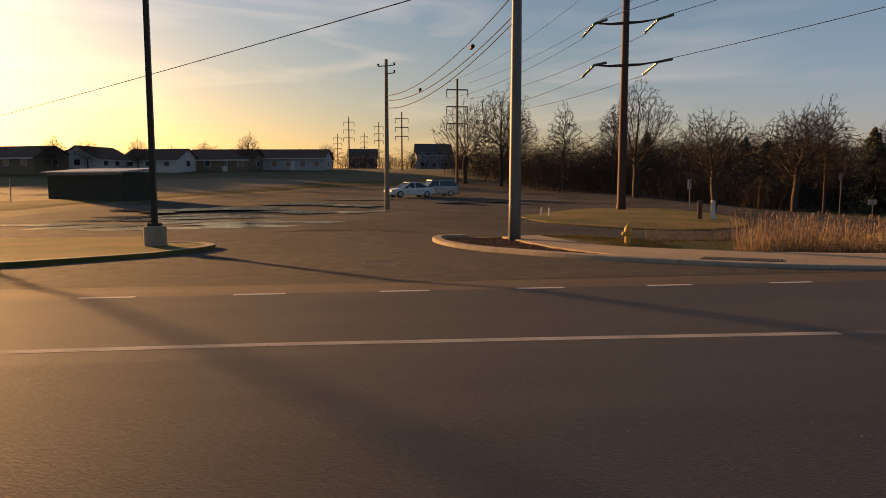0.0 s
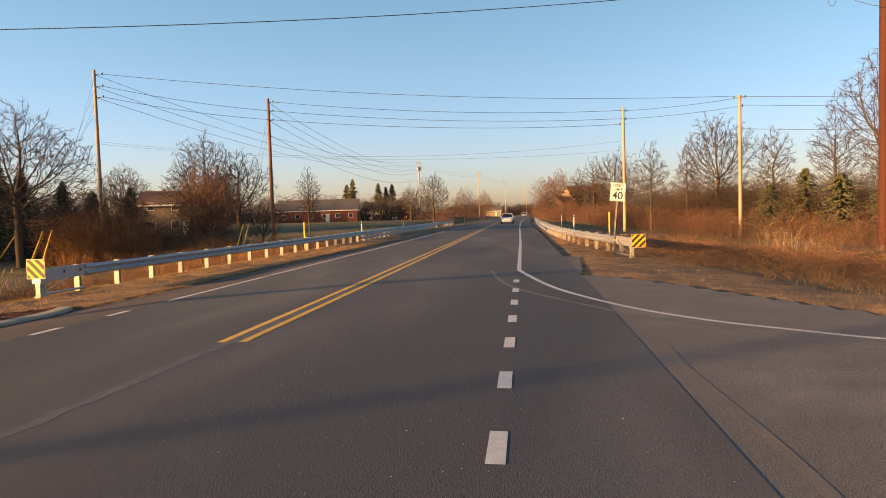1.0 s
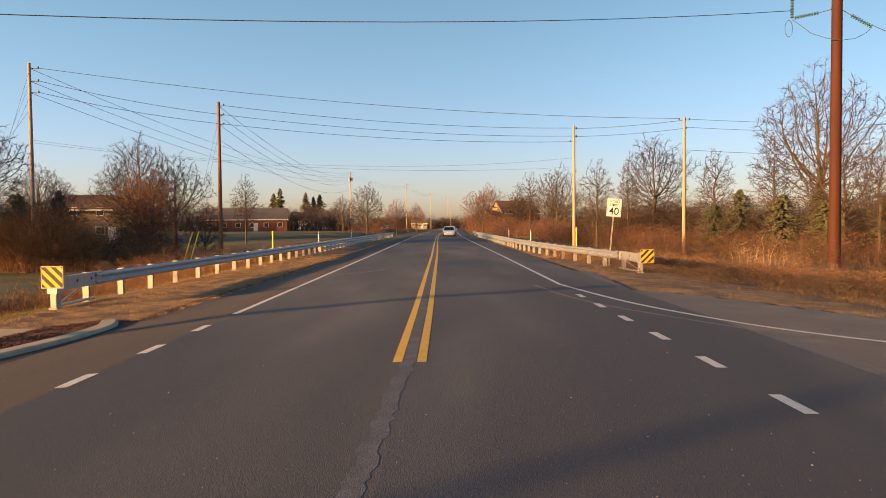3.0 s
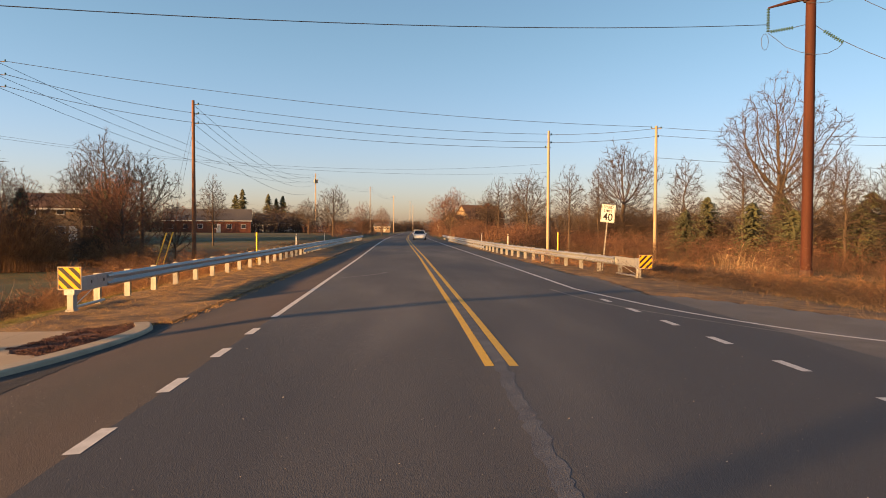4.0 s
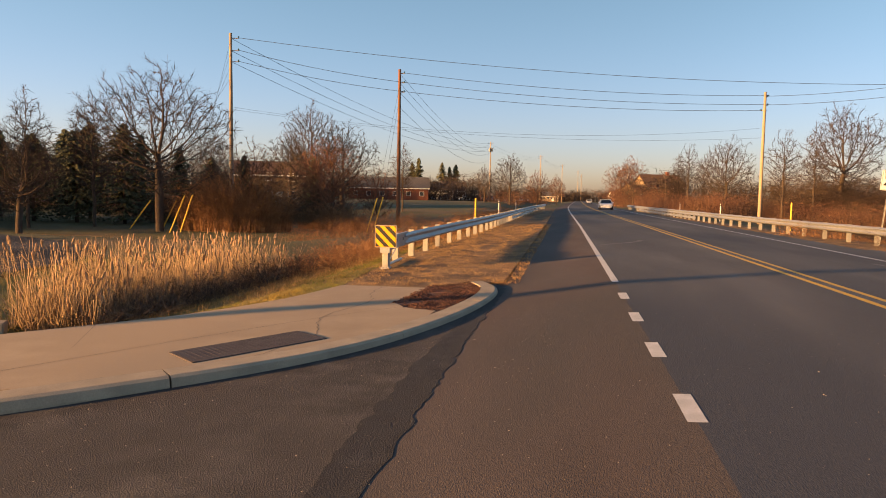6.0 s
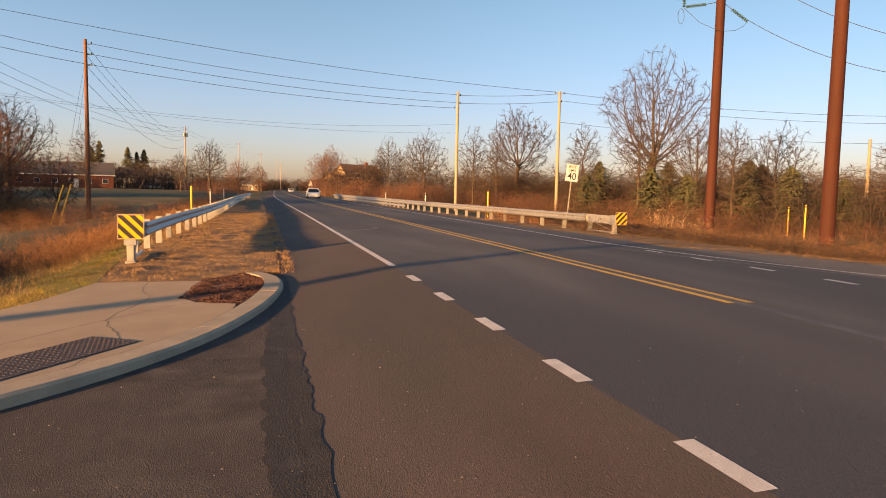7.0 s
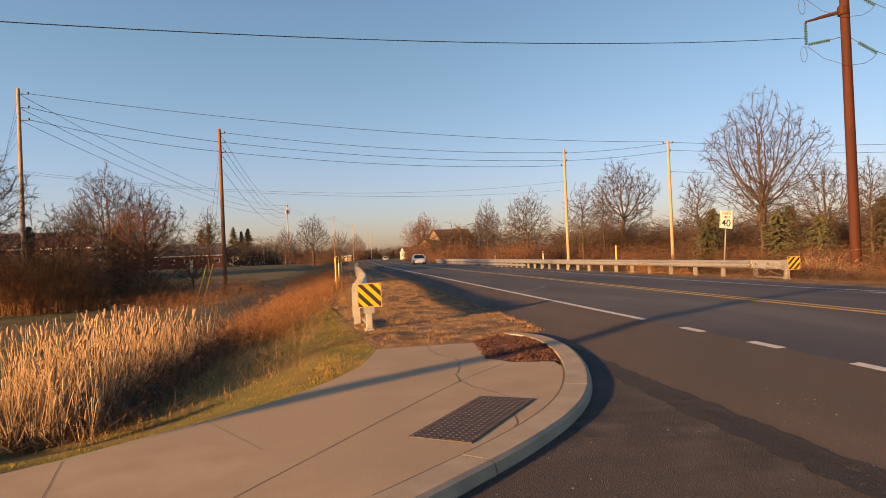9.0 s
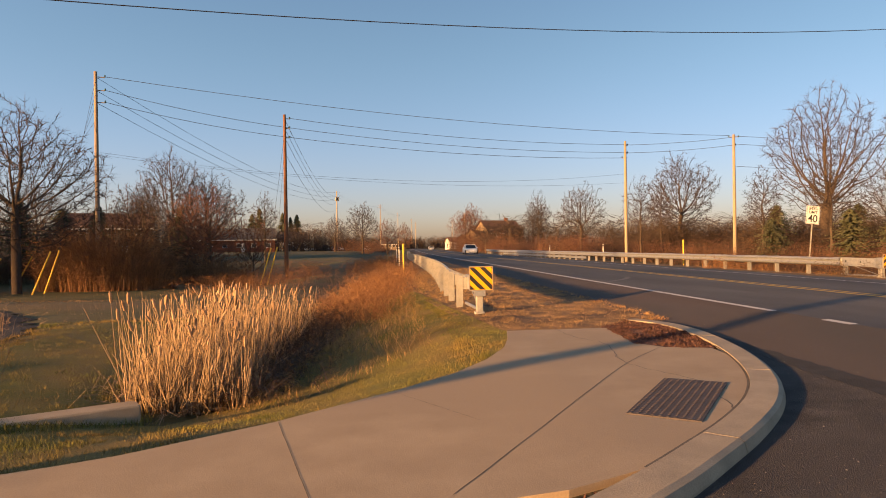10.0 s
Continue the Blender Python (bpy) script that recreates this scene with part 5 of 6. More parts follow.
vehicle("sedan", "white four-door sedan seen from behind on the road", 5.2 + bend(88), 88, paved(5.2 + bend(88), 88) + .0, 0, "car_white")
vehicle("sedan", "white sedan parked on the gravel", -57, -7.6, ground(-57, -7.6) + .01, 22, "car_white")
vehicle("suv", "silver grey estate car parked on the gravel", -60.5, -4.7, ground(-60.5, -4.7) + .01, 15, "car_silver", True, 4.6, 1.84, 1.68)
for k, (x, y, c) in enumerate(((-32, 196, "car_white"), (-28, 200, "car_dark"), (-24, 203, "car_silver"), (-20, 224, "car_dark"), (-16, 228, "car_white"), (-36, 190, "car_dark"), (24.5, 190, "car_white"), (5.6, 230, "car_silver"))):
    vehicle("parked_car" if k < 7 else "sedan", "distant car parked by the houses" if k < 7 else "silver sedan far along the road", x + (bend(230) if k == 7 else 0), y,
            (ground(x, y) if k < 7 else 0) + .01, 70 if k < 7 else 0, c, k % 2 == 1, 4.5)


# ---- trees ----
def grow(seed, height, width, low, count, r0, up=.25, lean=0.0, stem=.45, fine=1.0):
    """A bare winter tree whose branches reach out for places spread through an uneven crown: (trunk and limbs, twigs)."""
    rs = np.random.RandomState(seed)
    step = height * .021
    mid, half = (height + low) / 2, (height - low) / 2
    # places in a lumpy egg, thicker towards its shell
    pts = []
    lump = rs.uniform(0, 6.28, 6)
    while len(pts) < count:
        v = rs.normal(size=3)
        v /= np.linalg.norm(v)
        a = math.atan2(v[1], v[0])
        bulge = 1 + .10 * math.sin(2 * a + lump[0]) + .10 * math.sin(3 * a + lump[1] + 2 * v[2]) + .09 * math.sin(5 * a + lump[2] + 4 * v[2]) + .06 * math.sin(7 * v[2] + lump[3])
        r = rs.uniform(.12, 1) ** .5 * bulge
        taper = 1.0 - .22 * max(0, v[2]) - .25 * max(0, -v[2])
        q = np.array([v[0] * width * r * taper + lean * height * .3, v[1] * width * r * taper, mid + v[2] * half * r])
        if q[2] > low * .8:
            pts.append(q)
    pts = np.array(pts)
    n0 = max(3, int(height * stem / step))
    node = [np.array([lean * height * .3 * (k / n0) ** 2, math.sin(k * .5 + lump[4]) * .012 * height * (k / n0), -.2 + (height * stem + .2) * k / n0]) for k in range(n0 + 1)]
    par = [-1] + list(range(n0))
    kids = [[k + 1] for k in range(n0)] + [[]]
    best, owner = np.full(len(pts), 1e9), np.zeros(len(pts), int)

    def meet(first):
        fresh = np.array(node[first:])
        d = np.linalg.norm(pts[:, None, :] - fresh[None], axis=2)
        k = d.argmin(1)
        dk = d[np.arange(len(pts)), k]
        nearer = dk < best
        best[nearer], owner[nearer] = dk[nearer], k[nearer] + first

    meet(int(n0 * .35))
    for _ in range(130):
        live = best > step * 1.5
        if not live.any():
            break
        first = len(node)
        for k in np.unique(owner[live]):
            if len(kids[k]) > 2:
                continue
            sel = live & (owner == k)
            d = pts[sel] - node[k]
            d = (d / np.linalg.norm(d, axis=1)[:, None]).mean(0)
            back = node[k] - node[par[k]] if par[k] >= 0 else np.array([0, 0, step])
            d = d / (np.linalg.norm(d) + 1e-6) + np.array([0, 0, up]) + back / step * .35 + rs.normal(0, .13, 3)
            node.append(node[k] + d / np.linalg.norm(d) * step)
            par.append(int(k))
            kids[k].append(len(node) - 1)
            kids.append([])
        if len(node) == first or len(node) > 2900:
            break
        meet(first)
    tip = .0052 + .0006 * height
    rad = [0.0] * len(node)
    for k in range(len(node) - 1, -1, -1):
        rad[k] = max(tip, sum(rad[c] ** 2.15 for c in kids[k]) ** (1 / 2.15))
    rad = [tip * (r / tip) ** (math.log(r0 / tip) / math.log(rad[0] / tip)) for r in rad]
    wood, twigs = Buf(), Buf()
    stack = [(0, None)]
    while stack:
        k, p = stack.pop()
        chain = [k] if p is None else [p, k]
        while kids[chain[-1]]:
            order = sorted(kids[chain[-1]], key=lambda c: -rad[c])
            stack += [(c, chain[-1]) for c in order[1:]]
            chain.append(order[0])
        rr = [min(rad[c], rad[chain[1]] if p is not None else 9) for c in chain]
        cut = next((i for i, r in enumerate(rr) if r < .032), len(rr))
        if cut > 1:
            wood.tube([node[c] for c in chain[:cut + 1]], rr[:cut + 1], 8 if rr[0] > .09 else 5, cap=False)
        if cut < len(rr):
            a = max(cut - 1, 0)
            if len(chain) - a > 1:
                twigs.tube([node[c] for c in chain[a:]], rr[a:], 3, cap=False)
    thin = (.005 + .0008 * height) * fine
    for k in range(n0, len(node)):
        if rad[k] > .028:
            continue
        d = node[k] - node[par[k]]
        for _ in range(3 if kids[k] else 5):
            e = d / step + rs.normal(0, .62, 3) + np.array([0, 0, .18])
            e = e / np.linalg.norm(e) * step * rs.uniform(1.0, 3.0)
            w = np.cross(e, rs.normal(size=3))
            w = w / (np.linalg.norm(w) + 1e-6) * thin
            twigs.add([tuple(node[k] - w), tuple(node[k] + w), tuple(node[k] + e)], [(0, 1, 2)])
    return wood, twigs


TREES = {}


def tree_kind(key, seeds, *a, twig="twig", **k):
    TREES[key] = []
    for sd in seeds:
        w, t = grow(sd, *a, **k)
        TREES[key].append((w.mesh("trunk", M["bark"], True), t.mesh("crown", M[twig])))


BASE = {"broad": 11.2, "oak": 9.6, "tall": 14.0, "slim": 9.0, "apple": 6.4, "red": 6.0, "scrub": 5.0}
tree_kind("broad", (21,), BASE["broad"], 5.2, 2.5, 2600, .27, up=.2)
tree_kind("oak", (12, 22), BASE["oak"], 3.5, 1.9, 2000, .2, up=.35)
tree_kind("tall", (13,), BASE["tall"], 5.2, 2.9, 2200, .40, up=.32, stem=.35)
tree_kind("slim", (14, 24, 34), BASE["slim"], 1.8, 1.8, 1100, .11, up=.7, stem=.75)
tree_kind("apple", (15, 25), BASE["apple"], 3.1, 1.7, 1700, .2, up=.05, lean=.12)
tree_kind("red", (16, 26), BASE["red"], 2.3, .7, 1700, .11, up=.45, twig="twig_red")
tree_kind("scrub", (17,), BASE["scrub"], 2.0, .5, 1100, .08, up=.4, stem=.25, twig="twig_red")


def tree(key, x, y, h, rot, label, group="bare trees"):
    root = thing("tree", label, "tree", x, y, ground(x, y), rot, group)
    s = (h + dip(x, y)) / BASE[key]
    root.scale = (s, s, s)
    kinds = TREES[key]
    for nm, me in zip(("trunk", "crown"), kinds[int(abs(x * 3 + y)) % len(kinds)]):
        o = new(nm, me)
        o.parent = root
    return root


BARE = "bare winter tree with fine grey-brown branches"
for key, x, y, h, rot, lab in (
        ("broad", -30.7, 34.5, 11.3, 20, "broad spreading bare tree with dark trunk"), ("oak", -30.5, 65, 12.2, 80, BARE), ("red", -22.3, 49, 7.4, 10, "small reddish bare tree in the field"),
        ("oak", -27.7, 68, 10.6, 150, BARE), ("slim", -40, 32.4, 9.2, 0, BARE), ("slim", -38, 37, 9.6, 120, BARE), ("apple", -36, 27, 5.5, 40, BARE), ("scrub", -26, 40, 6.0, 0, BARE),
        ("red", -25.5, 54, 6.5, 70, "small reddish bare tree in the field"), ("scrub", -20, 56, 4.6, 10, BARE), ("oak", -36, 72, 9.5, 40, BARE), ("scrub", -33, 47, 5.0, 90, BARE), ("slim", -24, 84, 9.0, 15, BARE),
        ("oak", -13.2, 140, 10.8, 30, BARE), ("red", -8.0, 160, 8.6, 200, "rounded reddish bare tree beside the road"), ("red", -3.5, 171, 7.5, 100, "rounded reddish bare tree beside the road"),
        ("oak", -20, 150, 8.2, 77, BARE), ("slim", -46, 100, 10, 0, BARE), ("broad", -60, 96, 11, 90, BARE), ("oak", -52, 118, 10, 10, BARE), ("oak", -66, 72, 9.5, 210, BARE),
        ("tall", 57.5, 86, 24.0, 200, "tall spreading bare tree lit by low sun"), ("oak", 31, 76, 13.6, 33, BARE), ("slim", 20.5, 62, 9.2, 10, BARE), ("oak", 19.4, 82, 9.4, 290, BARE),
        ("slim", 19, 108, 10.5, 40, BARE), ("oak", 11.5, 122, 5.6, 0, BARE), ("red", 13.2, 176, 11.5, 0, "rounded reddish bare tree beside the road"), ("red", 18.5, 205, 14, 60, "rounded reddish bare tree beside the road"), ("slim", 33, 170, 13, 60, BARE), ("slim", 30.5, 55, 10, 70, BARE), ("slim", 33, 48, 11, 170, BARE), ("oak", 38, 46, 10, 130, BARE),
        ("slim", 36, 38, 9, 20, BARE), ("oak", 42, 40, 9, 250, BARE), ("slim", 26, 70, 9, 200, BARE), ("apple", 26.8, 9.6, 7.6, 60, "bare tree with tangled sunlit branches"),
        ("oak", 46, 30, 9, 40, BARE), ("slim", 52, 26, 9, 10, BARE), ("oak", 60, 20, 9, 10, BARE), ("slim", 15.5, 96, 8, 10, BARE),
        ("apple", -34.6, 11.0, 6.6, 200, "low spreading bare tree beside the car park"), ("apple", -37, 18.6, 7.0, 20, BARE), ("slim", -41, 24, 8.5, 60, BARE), ("tall", -60, 16.5, 11.6, 100, BARE),
        ("oak", -84, 7.5, 13, 60, BARE), ("slim", -78, 14.5, 11, 0, BARE), ("tall", -90, 3.5, 11.5, 10, BARE), ("slim", -70, 18, 10, 200, BARE), ("oak", -95, 12, 11, 10, BARE),
        ("oak", -52, 30, 8.5, 110, BARE), ("slim", -47, 35, 8, 110, BARE), ("oak", -115, -62, 6.5, 10, BARE), ("oak", -113, -56, 6, 100, BARE), ("oak", -120, -50, 6, 160, BARE), ("broad", -118, -92, 8, 0, BARE),
        ("oak", -128, -32, 7, 10, BARE), ("oak", -230, -60, 9, 10, BARE), ("oak", -235, -20, 9, 60, BARE), ("oak", -240, 20, 10, 60, BARE)):
    tree(key, x, y, h, rot, lab)


def conifer(x, y, h, w, label="dark green conifer beyond the houses", full=False):
    rnd = random.Random(int(x * 7 + y))
    h += dip(x, y)
    root = thing("conifer", label, "tree", x, y, ground(x, y), 0, "conifers")
    part("trunk", Buf().tube([(0, 0, -.2), (0, 0, h * .95)], [.18, .03], 7), M["bark"], root)
    b = Buf()
    for k in range(int(260)):
        f = rnd.random() ** .8
        z = h * (.06 + .92 * f)
        reach = w * (math.sqrt(max(0, 1 - (2 * f - .75) ** 2 * .6)) * (1 - f) ** .3 if full else (1 - f) ** .8) * rnd.uniform(.6, 1.1) + .1
        a = rnd.uniform(0, 6.283)
        ca, sa = math.cos(a), math.sin(a)
        for j in range(5):
            u = (j + .6) / 5.2
            px_, py_, pz_ = ca * reach * u, sa * reach * u, z - .18 * reach * u + rnd.uniform(-.1, .1)
            s = .26 * (1.1 - .5 * u) * max(.5, h / 9)
            o = [rnd.uniform(-s, s) for _ in range(6)]
            b.add([(px_ - sa * s + o[0] * .3, py_ + ca * s, pz_ - s * .3), (px_ + sa * s, py_ - ca * s + o[1] * .3, pz_ - s * .3), (px_ + ca * s * 1.3 + o[2] * .3, py_ + sa * s * 1.3, pz_ - s * .55),
                   (px_, py_, pz_ + s * .55)], [(0, 1, 3), (1, 2, 3), (2, 0, 3), (0, 2, 1)])
    part("crown", b, M["evergreen"], root)


for x, y, h, w in ((-46.5, 199, 13, 4.2), (-43.3, 222, 12.8, 4.2), (-39, 225, 12.4, 4.2), (-49.5, 203, 11.5, 4), (-41, 224, 11.5, 3.6), (-46, 47, 8.4, 4.6), (-50.5, 49.5, 8.0, 4.8), (-42.5, 50, 7.6, 4.2), (-55, 46, 7.6, 4.6), (-39.5, 52, 6.6, 4.0), (-60, 44, 7.6, 4.8), (-34, 55, 6, 3.4),
                   (-27.5, 58, 6, 1.8), (-74, 24, 7.5, 3.4), (-62, 30, 6.5, 3)):
    conifer(x, y, h, w)


for x, y, h, w in ((31.3, 43, 5.4, 2.6), (34, 41.5, 4.8, 2.6), (37.5, 38.5, 5.0, 2.8), (40.5, 36.5, 5.6, 2.6), (43.5, 34, 4.6, 2.8), (28.5, 50, 4.8, 2.4), (43, 45, 6.6, 3.4), (47, 48, 6.4, 3.4), (47, 31, 4.6, 2.8), (36, 62, 6.5, 3.4), (42, 57, 6.5, 3.4),
                   (-39.5, 43, 8.0, 3.6), (-43.5, 42, 7.4, 3.6), (-47, 41, 6.8, 3.4), (-35, 50, 5.5, 2.8), (-52, 26, 5.6, 3.4), (-44, 31, 5.0, 3.2)):
    conifer(x, y, h, w, "dark bushy cedar in the wood edge", True)


# ---- brush, far woods ----
def thicket(name, label, area, count, hmin, hmax, material, seed, twigs=10, r=.014, bend_=.34, spread=.95, clump=9):
    """Shrubs in uneven clumps: several bent stems from one foot, forking twigs. area: a function that gives a random place."""
    rnd = random.Random(seed)
    b = Buf()
    size = .5 + .16 * (hmin + hmax)
    left = 0
    for _ in range(int(count * 1.25)):
        if left == 0:
            left = rnd.randint(clump // 2, clump * 3 // 2)
            cx, cy = area(rnd)
            tall = rnd.uniform(.62, 1.12)
        left -= 1
        x, y = cx + rnd.gauss(0, size * .5), cy + rnd.gauss(0, size * .5)
        z, h = ground(x, y) - .05, rnd.uniform(hmin, hmax) * tall
        dx, dy = rnd.gauss(0, bend_) * h + (x - cx) * .4, rnd.gauss(0, bend_) * h + (y - cy) * .4
        p0, p1, p2 = Vector((x, y, z)), Vector((x + dx * .3, y + dy * .3, z + h * .55)), Vector((x + dx, y + dy, z + h * rnd.uniform(.8, 1.05)))
        a = rnd.uniform(0, 3.14)
        n = Vector((math.cos(a), math.sin(a), 0))
        w0, w1 = r * h / 3, r * h / 4
        b.add([tuple(p0 - n * w0), tuple(p0 + n * w0), tuple(p1 + n * w1), tuple(p1 - n * w1), tuple(p2)], [(0, 1, 2, 3), (3, 2, 4)])
        wide = max(.005, r * h / 3.4)
        for k in range(twigs):
            f = rnd.uniform(.12, .98)
            q = p0.lerp(p1, f * 2) if f < .5 else p1.lerp(p2, f * 2 - 1)
            l = h * rnd.uniform(.16, .42)
            e = q + Vector((rnd.gauss(0, spread) * l, rnd.gauss(0, spread) * l, rnd.uniform(-.1, .8) * l))
            n = Vector((rnd.uniform(-1, 1), rnd.uniform(-1, 1), .4)).normalized() * wide
            b.add([tuple(q - n), tuple(q + n), tuple(e)], [(0, 1, 2)])
            m = q.lerp(e, .45)
            e2 = m + Vector((rnd.gauss(0, spread) * l * .6, rnd.gauss(0, spread) * l * .6, rnd.uniform(-.1, .8) * l * .6))
            b.add([tuple(m - n * .7), tuple(m + n * .7), tuple(e2)], [(0, 1, 2)])
    return whole(name, b, M[material], label, "brush", kind="stuff")


def bramble(label, x, y, rx, ry, top, count, material, seed):
    """A mound of arching canes."""
    rnd = random.Random(seed)
    b = Buf()
    for _ in range(count):
        a, q = rnd.uniform(0, 6.283), math.sqrt(rnd.random())
        px_, py_ = x + rx * q * math.cos(a), y + ry * q * math.sin(a)
        h = top * (1 - .62 * q * q) * rnd.uniform(.45, 1.08)
        z, out = ground(px_, py_) - .05, rnd.uniform(.2, .8) * h
        w = a + rnd.gauss(0, .9)
        pts = [Vector((px_ + math.cos(w) * out * f * f, py_ + math.sin(w) * out * f * f, z + h * (1.5 * f - .5 * f ** 3 * rnd.uniform(.8, 1.3)))) for f in (0, .35, .7, 1.0)]
        b.tube(pts, [.016, .012, .009, .004], 3, cap=False)
        for k in range(11):
            i = rnd.randint(0, 2)
            p = pts[i].lerp(pts[i + 1], rnd.random())
            n = Vector((rnd.uniform(-1, 1), rnd.uniform(-1, 1), .4)).normalized() * .013
            e = p + Vector((rnd.gauss(0, .3), rnd.gauss(0, .3), rnd.gauss(.12, .22)))
            b.add([tuple(p - n), tuple(p + n), tuple(e)], [(0, 1, 2)])
    return whole("bramble", b, M[material], label, "brush", kind="stuff")


def band(x0, y0, x1, y1, w):
    def f(rnd):
        t = rnd.random()
        dx, dy = x1 - x0, y1 - y0
        l = math.hypot(dx, dy)
        o = rnd.uniform(-w, w)
        return x0 + dx * t - dy / l * o, y0 + dy * t + dx / l * o
    return f


def blob(x, y, rx, ry):
    def f(rnd):
        a, r = rnd.uniform(0, 6.283), math.sqrt(rnd.random())
        return x + rx * r * math.cos(a), y + ry * r * math.sin(a)
    return f


thicket("brush", "dense reddish bare brush behind the guard rail", band(20, 72, 35, 36, 4), 2600, .8, 2.8, "twig_red", 31)
thicket("brush", "dense bare thicket below tall trees", band(27, 84, 56, 46, 6), 3000, 1.8, 5.2, "twig", 32)
# next two: shade at the foot of the wood, put into the stems' colour
thicket("brush", "scrub at the wood edge, coloured dark for its shade", band(19, 60, 34, 30, 2.5), 900, .5, 1.7, "brush_dark", 55)
thicket("brush", "undergrowth in the wood, coloured dark for the evergreens' shade", band(26, 62, 46, 34, 3), 1100, 1.0, 3.0, "brush_dark", 58)
thicket("weeds", "russet dead weeds between the poles", band(12, 24, 26, 4, 4), 2600, .35, 1.0, "russet", 57, 9, .012, .35)
thicket("weeds", "taller dead brown weeds in the rough verge", band(13, 16, 24, 2, 5), 3600, .3, .85, "brush_dark", 56, 9, .014, .4)
thicket("tall_weeds", "pale tall straw stalks in the rough ground", blob(20.5, 21.5, 1.6, 1.6), 70, 1.0, 1.9, "cattail", 59, 5, .016, .16, .5)
thicket("brush", "dense bare thicket along the road", band(14.5, 120, 19, 62, 3.0), 1900, .8, 3.0, "twig_red", 33)
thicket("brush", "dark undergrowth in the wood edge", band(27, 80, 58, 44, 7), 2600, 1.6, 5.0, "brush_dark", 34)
thicket("brush", "bare brown brush along the field edge", band(36, 36, 90, 10, 7), 2200, 2.0, 5.5, "twig", 35)
thicket("brush", "bare reddish scrub in rough ground", band(26, 34, 64, 6, 7), 2200, .5, 1.8, "twig_red", 36)
bramble("rust-red bramble bush round a wooden pole", -26.4, 38.0, 4.6, 2.8, 4.7, 2200, "russet", 37)
bramble("rust-red bramble bush by the field", -20.5, 44, 3.0, 2.2, 2.4, 500, "russet", 38)
thicket("brush", "tall russet weeds on the ditch bank", band(-7.9, 5, -6.8, 30, 1.2), 3200, .35, 1.0, "russet", 39, 9, .010, .2, .5)
thicket("brush", "tall russet weeds along the verge", band(-8, 30, -8.5, 70, 2.0), 1500, .5, 1.4, "russet", 40, 8, .010, .22, .5)
thicket("brush", "dark bare hedge behind the field", band(-70, 62, -28, 62, 5), 2000, 1.5, 4.0, "brush_dark", 41)
thicket("brush", "bare brown thicket beyond the car park", band(-47, 37, -80, 22, 6), 2000, 2.0, 5.0, "twig", 42)
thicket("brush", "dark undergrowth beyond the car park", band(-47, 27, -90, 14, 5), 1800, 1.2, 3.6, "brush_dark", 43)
thicket("brush", "bare brown thicket far beyond the car park", band(-72, 20, -120, 14, 9), 2000, 2.5, 6.5, "twig", 44)
thicket("far_woods", "far bare woods along the horizon", band(-120, 120, -20, 190, 16), 2200, 3, 8, "twig", 45, 7, .03)
thicket("far_woods", "far bare woods along the horizon", band(20, 170, 140, 100, 16), 2600, 4, 9, "twig", 46, 7, .03)
thicket("far_woods", "far bare woods on both sides of the road", band(-40, 420, 60, 520, 30), 1500, 4, 9, "twig", 47, 7, .06)
thicket("far_woods", "low dark hedge line far across the field", band(-185, -110, -195, 30, 14), 2400, 2.5, 5.5, "brush_dark", 48, 7, .04)
thicket("far_woods", "far bare woods at the field edge", band(-175, 60, -60, 75, 12), 2200, 4, 8.5, "twig", 49, 7, .03)
thicket("brush", "bare brown scrub in the ditch hollow", band(-13, 22, -15.5, 44, 4), 900, .5, 1.6, "russet", 50, 8, .010, .4)
thicket("brush", "dark bare brush between field trees", band(-42, 46, -22, 54, 3), 1000, 1.2, 3.2, "brush_dark", 51)
thicket("brush", "bare brush in front of a house", band(14, 124, 30, 120, 3), 700, .8, 2.2, "twig_red", 54)
thicket("brush", "far reddish brush beside the road", band(13, 130, 17, 220, 5), 900, 2.0, 5, "twig_red", 52, 9, .02)
thicket("brush", "far reddish brush beside the road", band(-16, 130, -10, 260, 4), 900, 1.0, 3.5, "twig_red", 53, 9, .02)


# ---- grass, reeds, straw ----
def blades(name, label, area, count, hmin, hmax, width, material, seed, lean=.45, dz=.02, height=ground, tuft=0.0):
    rnd = random.Random(seed)
    b = Buf()
    for _ in range(count):
        x, y = area(rnd)
        lush = noise.noise((x * 2.3, y * 2.3, seed)) + .6 * noise.noise((x * 7, y * 7, seed + 5))
        if rnd.random() < tuft * (.5 - 1.6 * lush):
            continue
        z, h = height(x, y) + dz, rnd.uniform(hmin, hmax) * (1 + tuft * .9 * max(-.6, lush))
        a = rnd.uniform(0, 6.283)
        c, s = math.cos(a) * width, math.sin(a) * width
        lx, ly = rnd.gauss(0, lean) * h, rnd.gauss(0, lean) * h
        b.add([(x - c, y - s, z - .02), (x + c, y + s, z - .02), (x + lx, y + ly, z + h)], [(0, 1, 2)])
    return whole(name, b, M[material], label, "grass", kind="stuff")


def in_poly(poly):
    xs, ys = [p[0] for p in poly], [p[1] for p in poly]

    def f(rnd):
        while True:
            x, y = rnd.uniform(min(xs), max(xs)), rnd.uniform(min(ys), max(ys))
            if inside(x, y, poly):
                return x, y
    return f


